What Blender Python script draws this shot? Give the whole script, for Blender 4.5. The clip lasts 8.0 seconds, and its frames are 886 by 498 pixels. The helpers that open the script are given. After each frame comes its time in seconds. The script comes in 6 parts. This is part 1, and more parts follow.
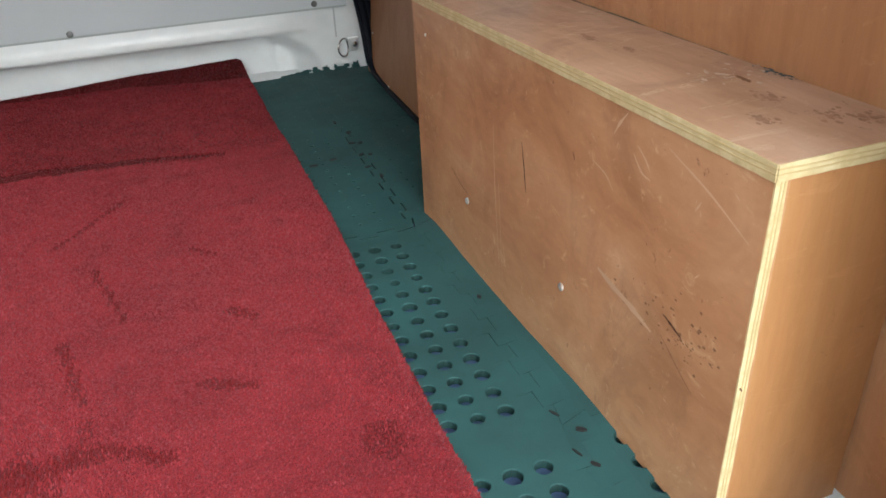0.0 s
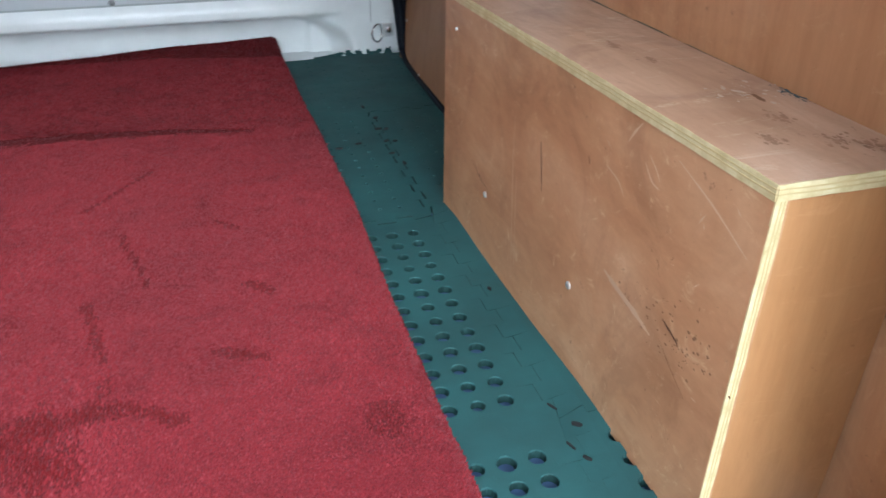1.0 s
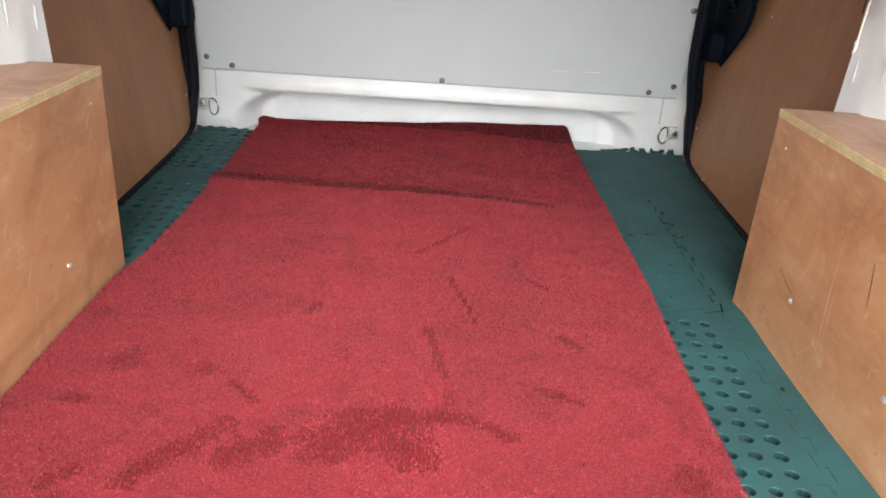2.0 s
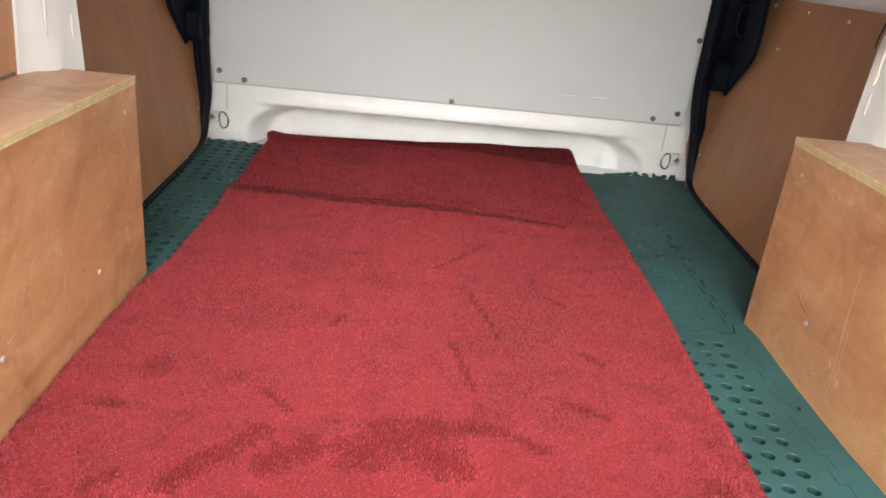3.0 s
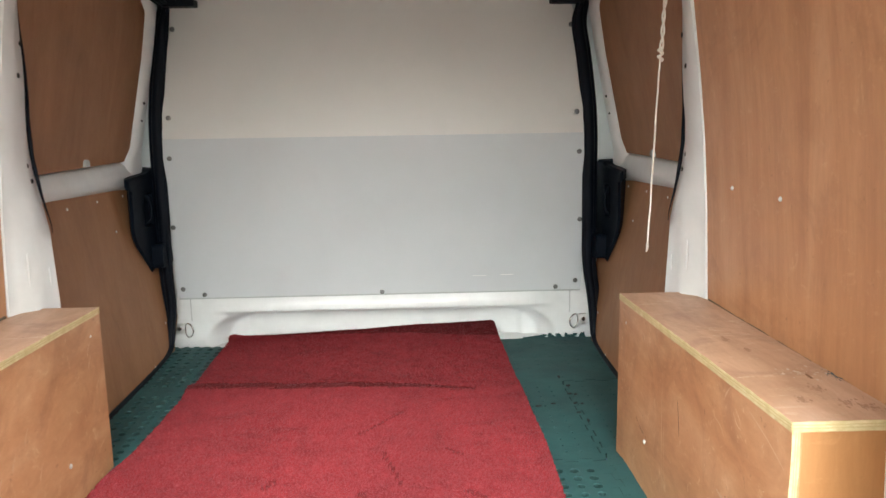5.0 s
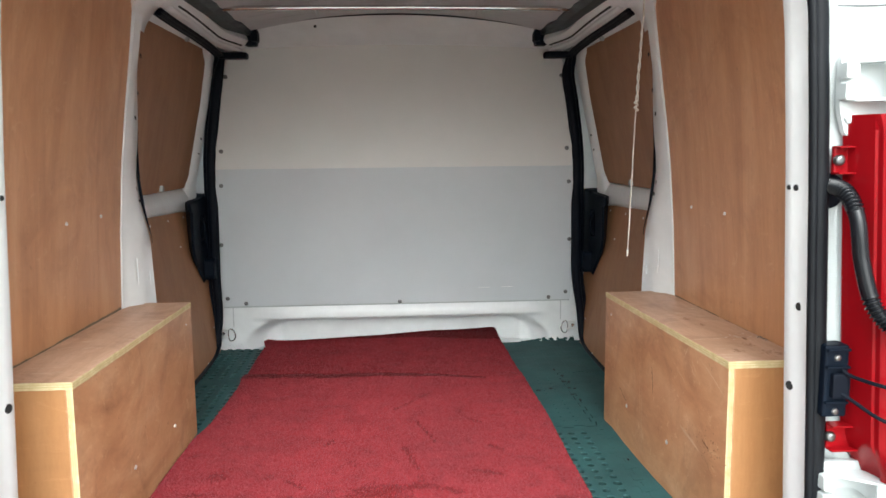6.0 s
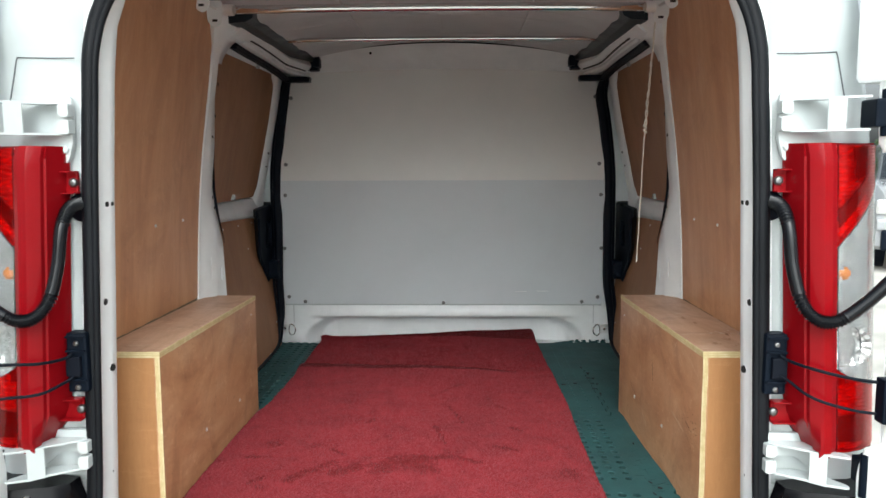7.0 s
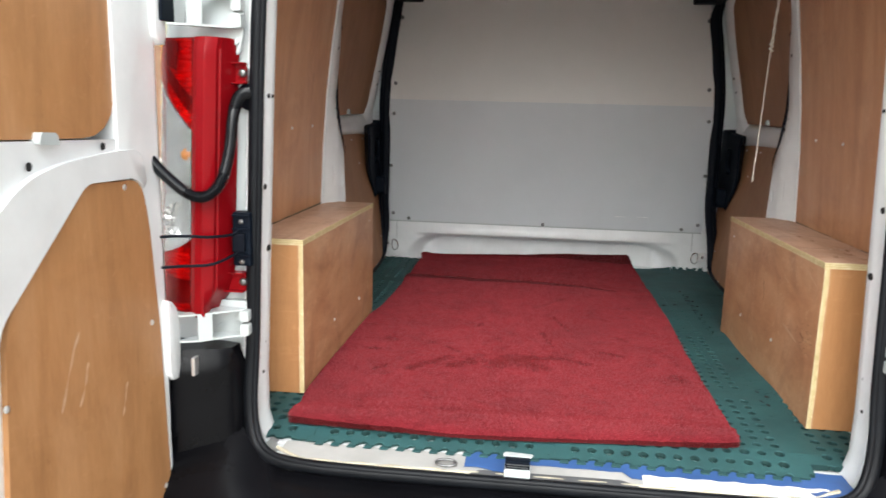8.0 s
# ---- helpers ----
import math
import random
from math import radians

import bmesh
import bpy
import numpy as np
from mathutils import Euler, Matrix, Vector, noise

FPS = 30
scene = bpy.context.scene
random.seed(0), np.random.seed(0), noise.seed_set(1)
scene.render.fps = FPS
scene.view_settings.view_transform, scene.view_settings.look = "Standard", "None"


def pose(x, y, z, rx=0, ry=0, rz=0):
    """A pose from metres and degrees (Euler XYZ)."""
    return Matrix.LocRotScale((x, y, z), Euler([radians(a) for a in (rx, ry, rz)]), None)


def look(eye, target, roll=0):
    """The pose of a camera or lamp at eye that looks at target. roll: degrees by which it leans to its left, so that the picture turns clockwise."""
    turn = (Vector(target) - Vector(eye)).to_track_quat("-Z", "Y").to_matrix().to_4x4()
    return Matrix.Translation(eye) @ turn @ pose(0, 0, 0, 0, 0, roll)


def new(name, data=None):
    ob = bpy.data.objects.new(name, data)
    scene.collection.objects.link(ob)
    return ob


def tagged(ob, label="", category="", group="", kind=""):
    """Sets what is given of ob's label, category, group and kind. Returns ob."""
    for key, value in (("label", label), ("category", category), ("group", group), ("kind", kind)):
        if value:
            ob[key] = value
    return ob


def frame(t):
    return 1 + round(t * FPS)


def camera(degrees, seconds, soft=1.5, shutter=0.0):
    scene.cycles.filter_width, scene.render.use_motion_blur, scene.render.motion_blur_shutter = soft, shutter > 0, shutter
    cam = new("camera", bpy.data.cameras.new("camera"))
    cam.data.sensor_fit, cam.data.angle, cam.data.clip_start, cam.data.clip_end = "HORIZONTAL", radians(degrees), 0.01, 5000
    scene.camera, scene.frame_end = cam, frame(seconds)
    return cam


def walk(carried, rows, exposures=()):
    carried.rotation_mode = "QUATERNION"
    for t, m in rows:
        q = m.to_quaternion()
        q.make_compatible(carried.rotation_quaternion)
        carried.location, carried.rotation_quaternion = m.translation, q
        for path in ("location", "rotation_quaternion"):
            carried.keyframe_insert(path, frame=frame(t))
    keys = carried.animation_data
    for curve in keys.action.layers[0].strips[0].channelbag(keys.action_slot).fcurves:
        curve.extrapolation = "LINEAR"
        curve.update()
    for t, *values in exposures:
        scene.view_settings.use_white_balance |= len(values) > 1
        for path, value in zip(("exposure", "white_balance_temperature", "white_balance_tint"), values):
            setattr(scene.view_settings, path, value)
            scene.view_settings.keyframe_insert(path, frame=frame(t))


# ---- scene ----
cam = camera(60.0, 8.0, shutter=0.25)
PATH = [
    (0, (0.229, -2.201, 0.644), (0.796, -0.559, -0.347), -2.7),
    (0.5, (0.234, -2.173, 0.673), (0.861, -0.57, -0.346), -1.8),
    (1, (0.228, -2.228, 0.663), (0.741, -0.585, -0.355), 0.7),
    (1.5, (0.136, -2.311, 0.687), (0.277, -0.539, -0.229), 1.8),
    (1.7, (0.075, -2.347, 0.711), (0.123, -0.551, -0.168), 2.7),
    (2.8, (-0.079, -2.363, 0.712), (-0.009, -0.533, -0.092), 6.3),
    (3, (-0.082, -2.381, 0.705), (0.001, -0.545, -0.084), 6.0),
    (3.5, (-0.024, -2.423, 0.735), (0.27, -0.55, 0.099), 3.9),
    (4, (-0.011, -2.417, 0.838), (0.229, -0.465, 0.476), -0.9),
    (4.5, (0.124, -2.572, 0.825), (0.229, -0.604, 0.483), -0.2),
    (4.7, (0.164, -2.634, 0.823), (0.221, -0.667, 0.467), -0.8),
    (5.8, (0.0, -3.12, 0.808), (0.119, -1.142, 0.537), -1.0),
    (6, (-0.008, -3.206, 0.823), (0.114, -1.226, 0.565), -0.6),
    (6.5, (0.07, -3.377, 0.834), (0.116, -1.39, 0.613), -0.4),
    (7, (0.085, -3.504, 0.839), (0.038, -1.518, 0.61), -0.2),
    (7.3, (0.036, -3.544, 0.82), (-0.036, -1.563, 0.557), 0.4),
    (7.5, (0.005, -3.565, 0.79), (-0.089, -1.593, 0.47), 0.8),
    (7.7, (-0.019, -3.587, 0.765), (-0.143, -1.623, 0.406), 1.3),
    (8, (-0.041, -3.62, 0.758), (-0.271, -1.671, 0.374), 1.4),
]
walk(cam, [(t, look(eye, target, roll)) for t, eye, target, roll in PATH],
     [(0.0, 1.33, 6100, 4), (0.5, 1.42, 5500, 2), (1.0, 1.42, 5350, 2), (1.6, 1.95, 5850, 6), (3.0, 1.94, 6750, 9), (3.5, 1.88, 6700, 7), (4.3, 2.04, 6620, 3), (6.0, 1.58, 6130, 4), (6.5, 1.34, 6080, 3), (7.0, 1.08, 6080, 3), (8.0, 1.15, 6270, 7)])

# ---------------------------------------------------------------- light
SUN_ELEV, SUN_TURN = radians(39), radians(180)
world = bpy.data.worlds.new("world")
scene.world = world
world.use_nodes = True
wn = world.node_tree.nodes
sky = wn.new("ShaderNodeTexSky")
sky.sky_type = "NISHITA"
sky.sun_disc = False
sky.sun_elevation, sky.sun_rotation = SUN_ELEV, SUN_TURN
sky.air_density, sky.dust_density, sky.ozone_density = 1.0, 6.0, 1.0
grey = wn.new("ShaderNodeHueSaturation")
grey.inputs["Saturation"].default_value = 0.22
world.node_tree.links.new(sky.outputs[0], grey.inputs["Color"])
world.node_tree.links.new(grey.outputs[0], wn["Background"].inputs["Color"])
wn["Background"].inputs["Strength"].default_value = 0.12
sun_data = bpy.data.lights.new("sun", "SUN")
sun_data.energy, sun_data.angle, sun_data.color = 1.5, radians(86), (1.0, 0.98, 0.95)
sun = new("sun", sun_data)
sun.matrix_world = look((0, 0, 0), (-math.sin(SUN_TURN) * math.cos(SUN_ELEV), -math.cos(SUN_TURN) * math.cos(SUN_ELEV), -math.sin(SUN_ELEV)))


# ---------------------------------------------------------------- materials
def node_material(name):
    m = bpy.data.materials.new(name)
    m.use_nodes = True
    nt = m.node_tree
    return m, nt, nt.nodes["Principled BSDF"]


def coords(nt, scale=(1, 1, 1), rot=(0, 0, 0)):
    tc = nt.nodes.new("ShaderNodeTexCoord")
    mp = nt.nodes.new("ShaderNodeMapping")
    mp.inputs["Scale"].default_value = scale
    mp.inputs["Rotation"].default_value = rot
    nt.links.new(tc.outputs["Object"], mp.inputs["Vector"])
    return mp.outputs["Vector"]


def noise_fac(nt, vec, scale, detail=4.0, rough=0.6, distort=0.0):
    n = nt.nodes.new("ShaderNodeTexNoise")
    n.inputs["Scale"].default_value = scale
    n.inputs["Detail"].default_value = detail
    n.inputs["Roughness"].default_value = rough
    n.inputs["Distortion"].default_value = distort
    nt.links.new(vec, n.inputs["Vector"])
    return n.outputs["Fac"]


def ramp(nt, fac, stops):
    r = nt.nodes.new("ShaderNodeValToRGB")
    el = r.color_ramp.elements
    while len(el) < len(stops):
        el.new(0.5)
    for e, (p, c) in zip(el, stops):
        e.position = p
        e.color = (*c, 1) if len(c) == 3 else c
    nt.links.new(fac, r.inputs["Fac"])
    return r.outputs["Color"]


def mix(nt, fac, a, b, mode="MIX"):
    m = nt.nodes.new("ShaderNodeMix")
    m.data_type, m.blend_type = "RGBA", mode
    for sock, v in ((m.inputs["Factor"], fac), (m.inputs[6], a), (m.inputs[7], b)):
        if isinstance(v, (int, float)):
            sock.default_value = v
        elif isinstance(v, tuple):
            sock.default_value = (*v, 1)
        else:
            nt.links.new(v, sock)
    return m.outputs[2]


def bump(nt, bsdf, height, strength=0.3, distance=0.002):
    b = nt.nodes.new("ShaderNodeBump")
    b.inputs["Strength"].default_value = strength
    b.inputs["Distance"].default_value = distance
    nt.links.new(height, b.inputs["Height"])
    nt.links.new(b.outputs["Normal"], bsdf.inputs["Normal"])


def plain(name, colour, rough=0.5, metal=0.0, vary=0.12, scale=9.0, fine=160.0, relief=0.1, coat=0.0, spec=0.5):
    """Painted, rubber or metal surface with soft dirt and a fine grain."""
    m, nt, b = node_material(name)
    v = coords(nt)
    lo = tuple(c * (1 - vary) for c in colour)
    hi = tuple(min(1, c * (1 + vary * 0.5)) for c in colour)
    big = ramp(nt, noise_fac(nt, v, scale, 5), [(0.3, lo), (0.7, hi)])
    nt.links.new(big, b.inputs["Base Color"])
    r = nt.nodes.new("ShaderNodeMapRange")
    r.inputs["To Min"].default_value, r.inputs["To Max"].default_value = max(0.03, rough - (0.03 if coat else 0.08)), min(1, rough + (0.04 if coat else 0.1))
    nt.links.new(noise_fac(nt, v, scale * 2.3, 4), r.inputs["Value"])
    nt.links.new(r.outputs[0], b.inputs["Roughness"])
    b.inputs["Metallic"].default_value = metal
    b.inputs["Coat Weight"].default_value = coat
    b.inputs["Specular IOR Level"].default_value = spec
    b.inputs["Coat Roughness"].default_value = 0.08
    bump(nt, b, noise_fac(nt, v, fine, 2), relief, 0.0006)
    return m


def plywood(name, dark, mid, light, grain=(1.0, 14.0, 1.0), gloss=0.42, wear=0.5):
    """Red-brown veneered ply: long grain, darker heartwood streaks, pale rubbed scuffs and dark dirt."""
    m, nt, b = node_material(name)
    v = coords(nt, grain)
    w = coords(nt)
    c1 = ramp(nt, noise_fac(nt, v, 2.6, 7, 0.6, 0.9), [(0.28, dark), (0.5, mid), (0.72, light)])
    fine = ramp(nt, noise_fac(nt, v, 30, 4, 0.75), [(0.3, (0.87, 0.85, 0.82)), (0.7, (1, 1, 1))])
    c2 = mix(nt, 0.8, c1, fine, "MULTIPLY")
    stain = ramp(nt, noise_fac(nt, w, 4.3, 6, 0.66, 1.4), [(0.36, (0.58, 0.50, 0.46)), (0.47, (0.90, 0.88, 0.87)), (0.58, (1, 1, 1))])
    c3 = mix(nt, 0.55 * wear, c2, stain, "MULTIPLY")
    speck = ramp(nt, noise_fac(nt, w, 55, 4, 0.7, 0.5), [(0.26, (0.35, 0.26, 0.2)), (0.34, (1, 1, 1))])
    c3 = mix(nt, 0.8 * wear, c3, speck, "MULTIPLY")
    scuff = ramp(nt, noise_fac(nt, coords(nt, (1, 3.2, 3.2), (0.5, 0.3, 0.2)), 7, 8, 0.78, 1.6), [(0.57, (0, 0, 0)), (0.70, (1, 1, 1))])
    sf = nt.nodes.new("ShaderNodeMath")
    sf.operation = "MULTIPLY"
    sf.inputs[1].default_value = 0.6 * wear
    nt.links.new(scuff, sf.inputs[0])
    c4 = mix(nt, sf.outputs[0], c3, tuple(min(0.75, c * 1.25 + 0.05) for c in light))
    nt.links.new(c4, b.inputs["Base Color"])
    r = nt.nodes.new("ShaderNodeMapRange")
    r.inputs["To Min"].default_value, r.inputs["To Max"].default_value = gloss - 0.06, gloss + 0.16
    nt.links.new(noise_fac(nt, w, 6, 5, 0.7), r.inputs["Value"])
    nt.links.new(r.outputs[0], b.inputs["Roughness"])
    b.inputs["Specular IOR Level"].default_value = 0.4
    bump(nt, b, noise_fac(nt, v, 40, 3, 0.7), 0.12, 0.001)
    return m


def carpet_material(name="red_carpet_pile", k=1.0):
    m, nt, b = node_material(name)
    w = coords(nt)
    tuft = ramp(nt, noise_fac(nt, w, 260, 2, 0.8), [(0.30, (0.135 * k, 0.010 * k * k, 0.015 * k * k)), (0.55, (0.215 * k, 0.018 * k * k, 0.026 * k * k)), (0.78, (0.28 * k, 0.031 * k * k, 0.041 * k * k))])
    clump = ramp(nt, noise_fac(nt, w, 70, 3, 0.7), [(0.3, (0.78, 0.76, 0.76)), (0.7, (1.0, 1.0, 1.0))])
    c = mix(nt, 1.0, tuft, clump, "MULTIPLY")
    nap = ramp(nt, noise_fac(nt, coords(nt, (1, 1.7, 1), (0, 0, 0.5)), 5.2, 5, 0.62, 1.1), [(0.36, (0.52, 0.50, 0.50)), (0.47, (0.93, 0.92, 0.92)), (0.60, (1, 1, 1))])
    c = mix(nt, 0.42, c, nap, "MULTIPLY")
    nt.links.new(c, b.inputs["Base Color"])
    b.inputs["Roughness"].default_value = 0.95
    b.inputs["Specular IOR Level"].default_value = 0.1
    b.inputs["Sheen Weight"].default_value = 0.25
    b.inputs["Sheen Roughness"].default_value = 0.5
    b.inputs["Sheen Tint"].default_value = (1.0, 0.45, 0.5, 1)
    bump(nt, b, noise_fac(nt, w, 320, 2, 0.8), 0.8, 0.004)
    return m


def pile_material(name, k):
    """Single tufts, each of its own shade."""
    m, nt, b = node_material(name)
    g = nt.nodes.new("ShaderNodeNewGeometry")
    c = ramp(nt, g.outputs["Random Per Island"], [(0.0, (0.185 * k, 0.015 * k * k, 0.021 * k * k)), (0.55, (0.222 * k, 0.020 * k * k, 0.026 * k * k)), (0.88, (0.265 * k, 0.028 * k * k, 0.036 * k * k)), (1.0, (0.325 * k, 0.062 * k * k, 0.075 * k * k))])
    nap = ramp(nt, noise_fac(nt, coords(nt, (1, 1.7, 1), (0, 0, 0.5)), 5.2, 5, 0.62, 1.1), [(0.36, (0.62, 0.60, 0.60)), (0.49, (0.90, 0.89, 0.89)), (0.62, (1, 1, 1))])
    mottle = ramp(nt, noise_fac(nt, coords(nt), 26, 5, 0.7, 0.6), [(0.36, (0.66, 0.64, 0.64)), (0.48, (0.96, 0.96, 0.96)), (0.66, (1.14, 1.16, 1.18))])
    c = mix(nt, 0.44, c, nap, "MULTIPLY")
    nt.links.new(mix(nt, 0.6, c, mottle, "MULTIPLY"), b.inputs["Base Color"])
    b.inputs["Roughness"].default_value = 0.85
    b.inputs["Specular IOR Level"].default_value = 0.2
    return m


def glassy(name, colour, rough=0.05, ior=1.49, clear=1.0):
    m, nt, b = node_material(name)
    b.inputs["Base Color"].default_value = (*colour, 1)
    b.inputs["Transmission Weight"].default_value = clear
    b.inputs["Roughness"].default_value = rough
    b.inputs["IOR"].default_value = ior
    return m


PLY_WALL = plywood("ply_wall", (0.46, 0.222, 0.108), (0.57, 0.292, 0.148), (0.64, 0.357, 0.198), (4.0, 4.0, 0.45), 0.36, 0.6)
PLY_DOOR = plywood("ply_door_card", (0.30, 0.142, 0.066), (0.35, 0.174, 0.084), (0.40, 0.206, 0.104), (3.0, 3.0, 0.7), 0.5, 0.3)
PLY_BOX = plywood("ply_box_worn", (0.43, 0.205, 0.100), (0.55, 0.292, 0.149), (0.65, 0.388, 0.222), (1.3, 1.3, 3.2), 0.36, 1.0)
PLY_TOP = plywood("ply_box_top", (0.47, 0.280, 0.175), (0.59, 0.375, 0.255), (0.68, 0.470, 0.345), (5.0, 0.9, 1.0), 0.4, 1.0)
PLY_END = plywood("ply_box_end", (0.385, 0.180, 0.072), (0.46, 0.226, 0.094), (0.51, 0.266, 0.120), (3.0, 3.0, 0.6), 0.4, 0.4)
PLY_REAR = plywood("ply_rear_door", (0.38, 0.185, 0.076), (0.47, 0.238, 0.100), (0.53, 0.286, 0.134), (3.0, 5.0, 0.8), 0.38, 0.4)
# One van paint twice: dim copy outside, lightened copy for brighter-lit inner faces.
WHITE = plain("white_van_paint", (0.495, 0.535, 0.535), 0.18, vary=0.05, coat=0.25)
WHITE_LIT = plain("white_paint_lit", (0.77, 0.79, 0.795), 0.34, vary=0.08, coat=0.15)
GREY_PANEL = plain("grey_bulkhead_sheet", (0.60, 0.63, 0.655), 0.40, vary=0.05, scale=3.0, fine=420, relief=0.2, coat=0.3)
# Lighter than the lower sheet to stand for sky light above the fold.
GREY_UPPER = plain("warm_skylit_bulkhead_sheet", (0.715, 0.705, 0.68), 0.40, vary=0.05, scale=3.0, fine=420, relief=0.2, coat=0.3)
HEADLINING = plain("grey_headlining", (0.52, 0.53, 0.54), 0.6, vary=0.1, scale=5)
BLACK_RUBBER = plain("black_rubber", (0.004, 0.006, 0.011), 0.5, vary=0.3, spec=0.10)
BLACK_PLASTIC = plain("black_plastic", (0.003, 0.006, 0.012), 0.5, vary=0.25, relief=0.3, spec=0.09)
TAIL_RUBBER = plain("grey_black_rubber", (0.007, 0.008, 0.010), 0.42, vary=0.3, spec=0.15)
SLATE = plain("slate_black_plastic", (0.016, 0.023, 0.029), 0.4, vary=0.45, scale=14, spec=0.3)
HOSE = plain("glossy_black_hose", (0.004, 0.005, 0.007), 0.22, vary=0.2, spec=0.30)
BUMPER_BLACK = plain("black_bumper_plastic", (0.004, 0.004, 0.005), 0.20, spec=0.125, vary=0.35, fine=300, relief=0.4)
CHROME = plain("chrome_tube", (0.72, 0.71, 0.70), 0.10, metal=1.0, vary=0.06)
SPECK = plain("brown_speck", (0.25, 0.13, 0.07), 0.8)
STEEL = plain("zinc_steel", (0.86, 0.86, 0.85), 0.30, metal=0.8, vary=0.15)
ROPE_MAT = plain("cotton_rope", (0.66, 0.62, 0.55), 0.9, vary=0.2, scale=60, fine=500, relief=0.8)
# Hole and edge walls take this darker green as painted shade.
FOAM_SHADE = plain("shaded_foam_rubber", (0.012, 0.042, 0.040), 0.8, vary=0.3, spec=0.3)
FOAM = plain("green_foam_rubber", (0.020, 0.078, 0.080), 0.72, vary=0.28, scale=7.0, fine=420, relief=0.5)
UNDER_DARK = plain("dark_underlay", (0.035, 0.065, 0.14), 0.7, vary=0.4, scale=20)
DARK_GREY = plain("dark_grey_sill", (0.10, 0.105, 0.11), 0.6, vary=0.3, scale=30)
BLUE = plain("blue_underlay_sheet", (0.045, 0.115, 0.31), 0.5, vary=0.2)
# Dark copies carry trodden marks, plus painted shade at fold, edges and far half.
CARPET, CARPET_TRODDEN_SHADE, CARPET_SHADE = carpet_material(), carpet_material("red_carpet_trodden_shade", 0.55), carpet_material("red_carpet_shade", 0.36)
PILE, PILE_TRODDEN_SHADE, PILE_SHADE = pile_material("red_pile", 1.0), pile_material("red_pile_trodden_shade", 0.58), pile_material("red_pile_shade", 0.36)
# Discs and slots in this colour paint the darkness inside holes.
DARK = plain("dark_hole", (0.01, 0.01, 0.01), 0.8)
LAMP_RED = plain("red_lamp_housing", (0.205, 0.003, 0.006), 0.16, vary=0.06, spec=0.16)
LAMP_DARK = plain("dark_lamp_interior", (0.05, 0.003, 0.004), 0.3, vary=0.1)
LAMP_INNER = plain("bright_red_lamp_interior", (0.85, 0.015, 0.012), 0.2, metal=0.5, vary=0.2, scale=60)
BOLT_STEEL = plain("dull_bolt_steel", (0.20, 0.20, 0.20), 0.38, metal=1.0, vary=0.2)
GRIME_LINE = plain("grimy_joint", (0.19, 0.15, 0.105), 0.9, vary=0.4, scale=30)
RED_LENS = glassy("red_lens", (0.86, 0.004, 0.006), 0.03, 1.25, 0.95)
CLEAR_LENS = glassy("clear_lens", (0.92, 0.93, 0.93), 0.03, 1.25, 0.97)
REFLECTOR = plain("lamp_reflector", (0.74, 0.745, 0.74), 0.18, metal=0.75, vary=0.10)
AMBER = plain("amber_bulb", (0.65, 0.20, 0.02), 0.2)
CONCRETE = plain("concrete_yard", (0.52, 0.50, 0.455), 0.9, vary=0.35, scale=1.3, fine=90, relief=0.8)
YELLOW = plain("yellow_paint", (0.75, 0.62, 0.02), 0.5)
SCRATCH = plain("pale_scratch", (0.62, 0.42, 0.28), 0.7)
DARK_MARK = plain("dark_gouge", (0.05, 0.02, 0.012), 0.8)
WORN_PALE = plain("rubbed_grey_ply", (0.66, 0.55, 0.47), 0.6, vary=0.25, scale=60)
SMUDGE = plain("brown_smudge", (0.43, 0.26, 0.17), 0.7, vary=0.3, scale=80)
BLUE_DIRT = plain("blue_grey_dirt", (0.10, 0.12, 0.13), 0.8, vary=0.3, scale=60)
BRICK = plain("brown_brick", (0.20, 0.115, 0.07), 0.85, vary=0.25, scale=2.0)
CAR_SILVER = plain("silver_car_paint", (0.30, 0.31, 0.32), 0.2, vary=0.04, coat=0.6)
CLEAR_PLATE = plain("white_plate", (0.75, 0.75, 0.74), 0.4)
CAR_GLASS = plain("car_glass", (0.02, 0.025, 0.03), 0.06)
LEAF = plain("hedge_leaf", (0.05, 0.09, 0.03), 0.6, vary=0.4)
SILL_PAINT = plain("stained_sill_paint", (0.45, 0.45, 0.435), 0.5, vary=0.2, scale=6, fine=200, relief=0.3)
SEALANT = plain("old_sealant", (0.55, 0.50, 0.38), 0.7, vary=0.3, scale=25)


def ply_edge():
    """Pale end grain with thin ply lines."""
    m, nt, b = node_material("ply_edge_grain")
    v = coords(nt)
    c = ramp(nt, noise_fac(nt, v, 45, 5, 0.7), [(0.3, (0.52, 0.41, 0.20)), (0.6, (0.68, 0.58, 0.34)), (0.8, (0.76, 0.68, 0.46))])
    nt.links.new(c, b.inputs["Base Color"])
    b.inputs["Roughness"].default_value = 0.75
    bump(nt, b, noise_fac(nt, v, 300, 2), 0.3, 0.001)
    return m


EDGE = ply_edge()
EDGE_LINE = plain("ply_glue_line", (0.56, 0.44, 0.22), 0.8)


# ---------------------------------------------------------------- mesh helpers
def world_of(ob):
    return ob.matrix_basis if ob.parent is None else world_of(ob.parent) @ ob.matrix_parent_inverse @ ob.matrix_basis


def part(name, bm, material, parent=None, label="", smooth=False, normals=True):
    """One mesh object out of bm, whose vertices are in world metres, under a thing or a part."""
    if normals:
        bmesh.ops.recalc_face_normals(bm, faces=bm.faces)
    me = bpy.data.meshes.new(name)
    bm.to_mesh(me)
    bm.free()
    me.materials.append(material)
    if smooth:
        for p in me.polygons:
            p.use_smooth = True
    ob = new(name, me)
    if parent is not None:
        ob.parent = parent
        ob.matrix_parent_inverse = world_of(parent).inverted()
    if label:
        tagged(ob, label)
    return ob


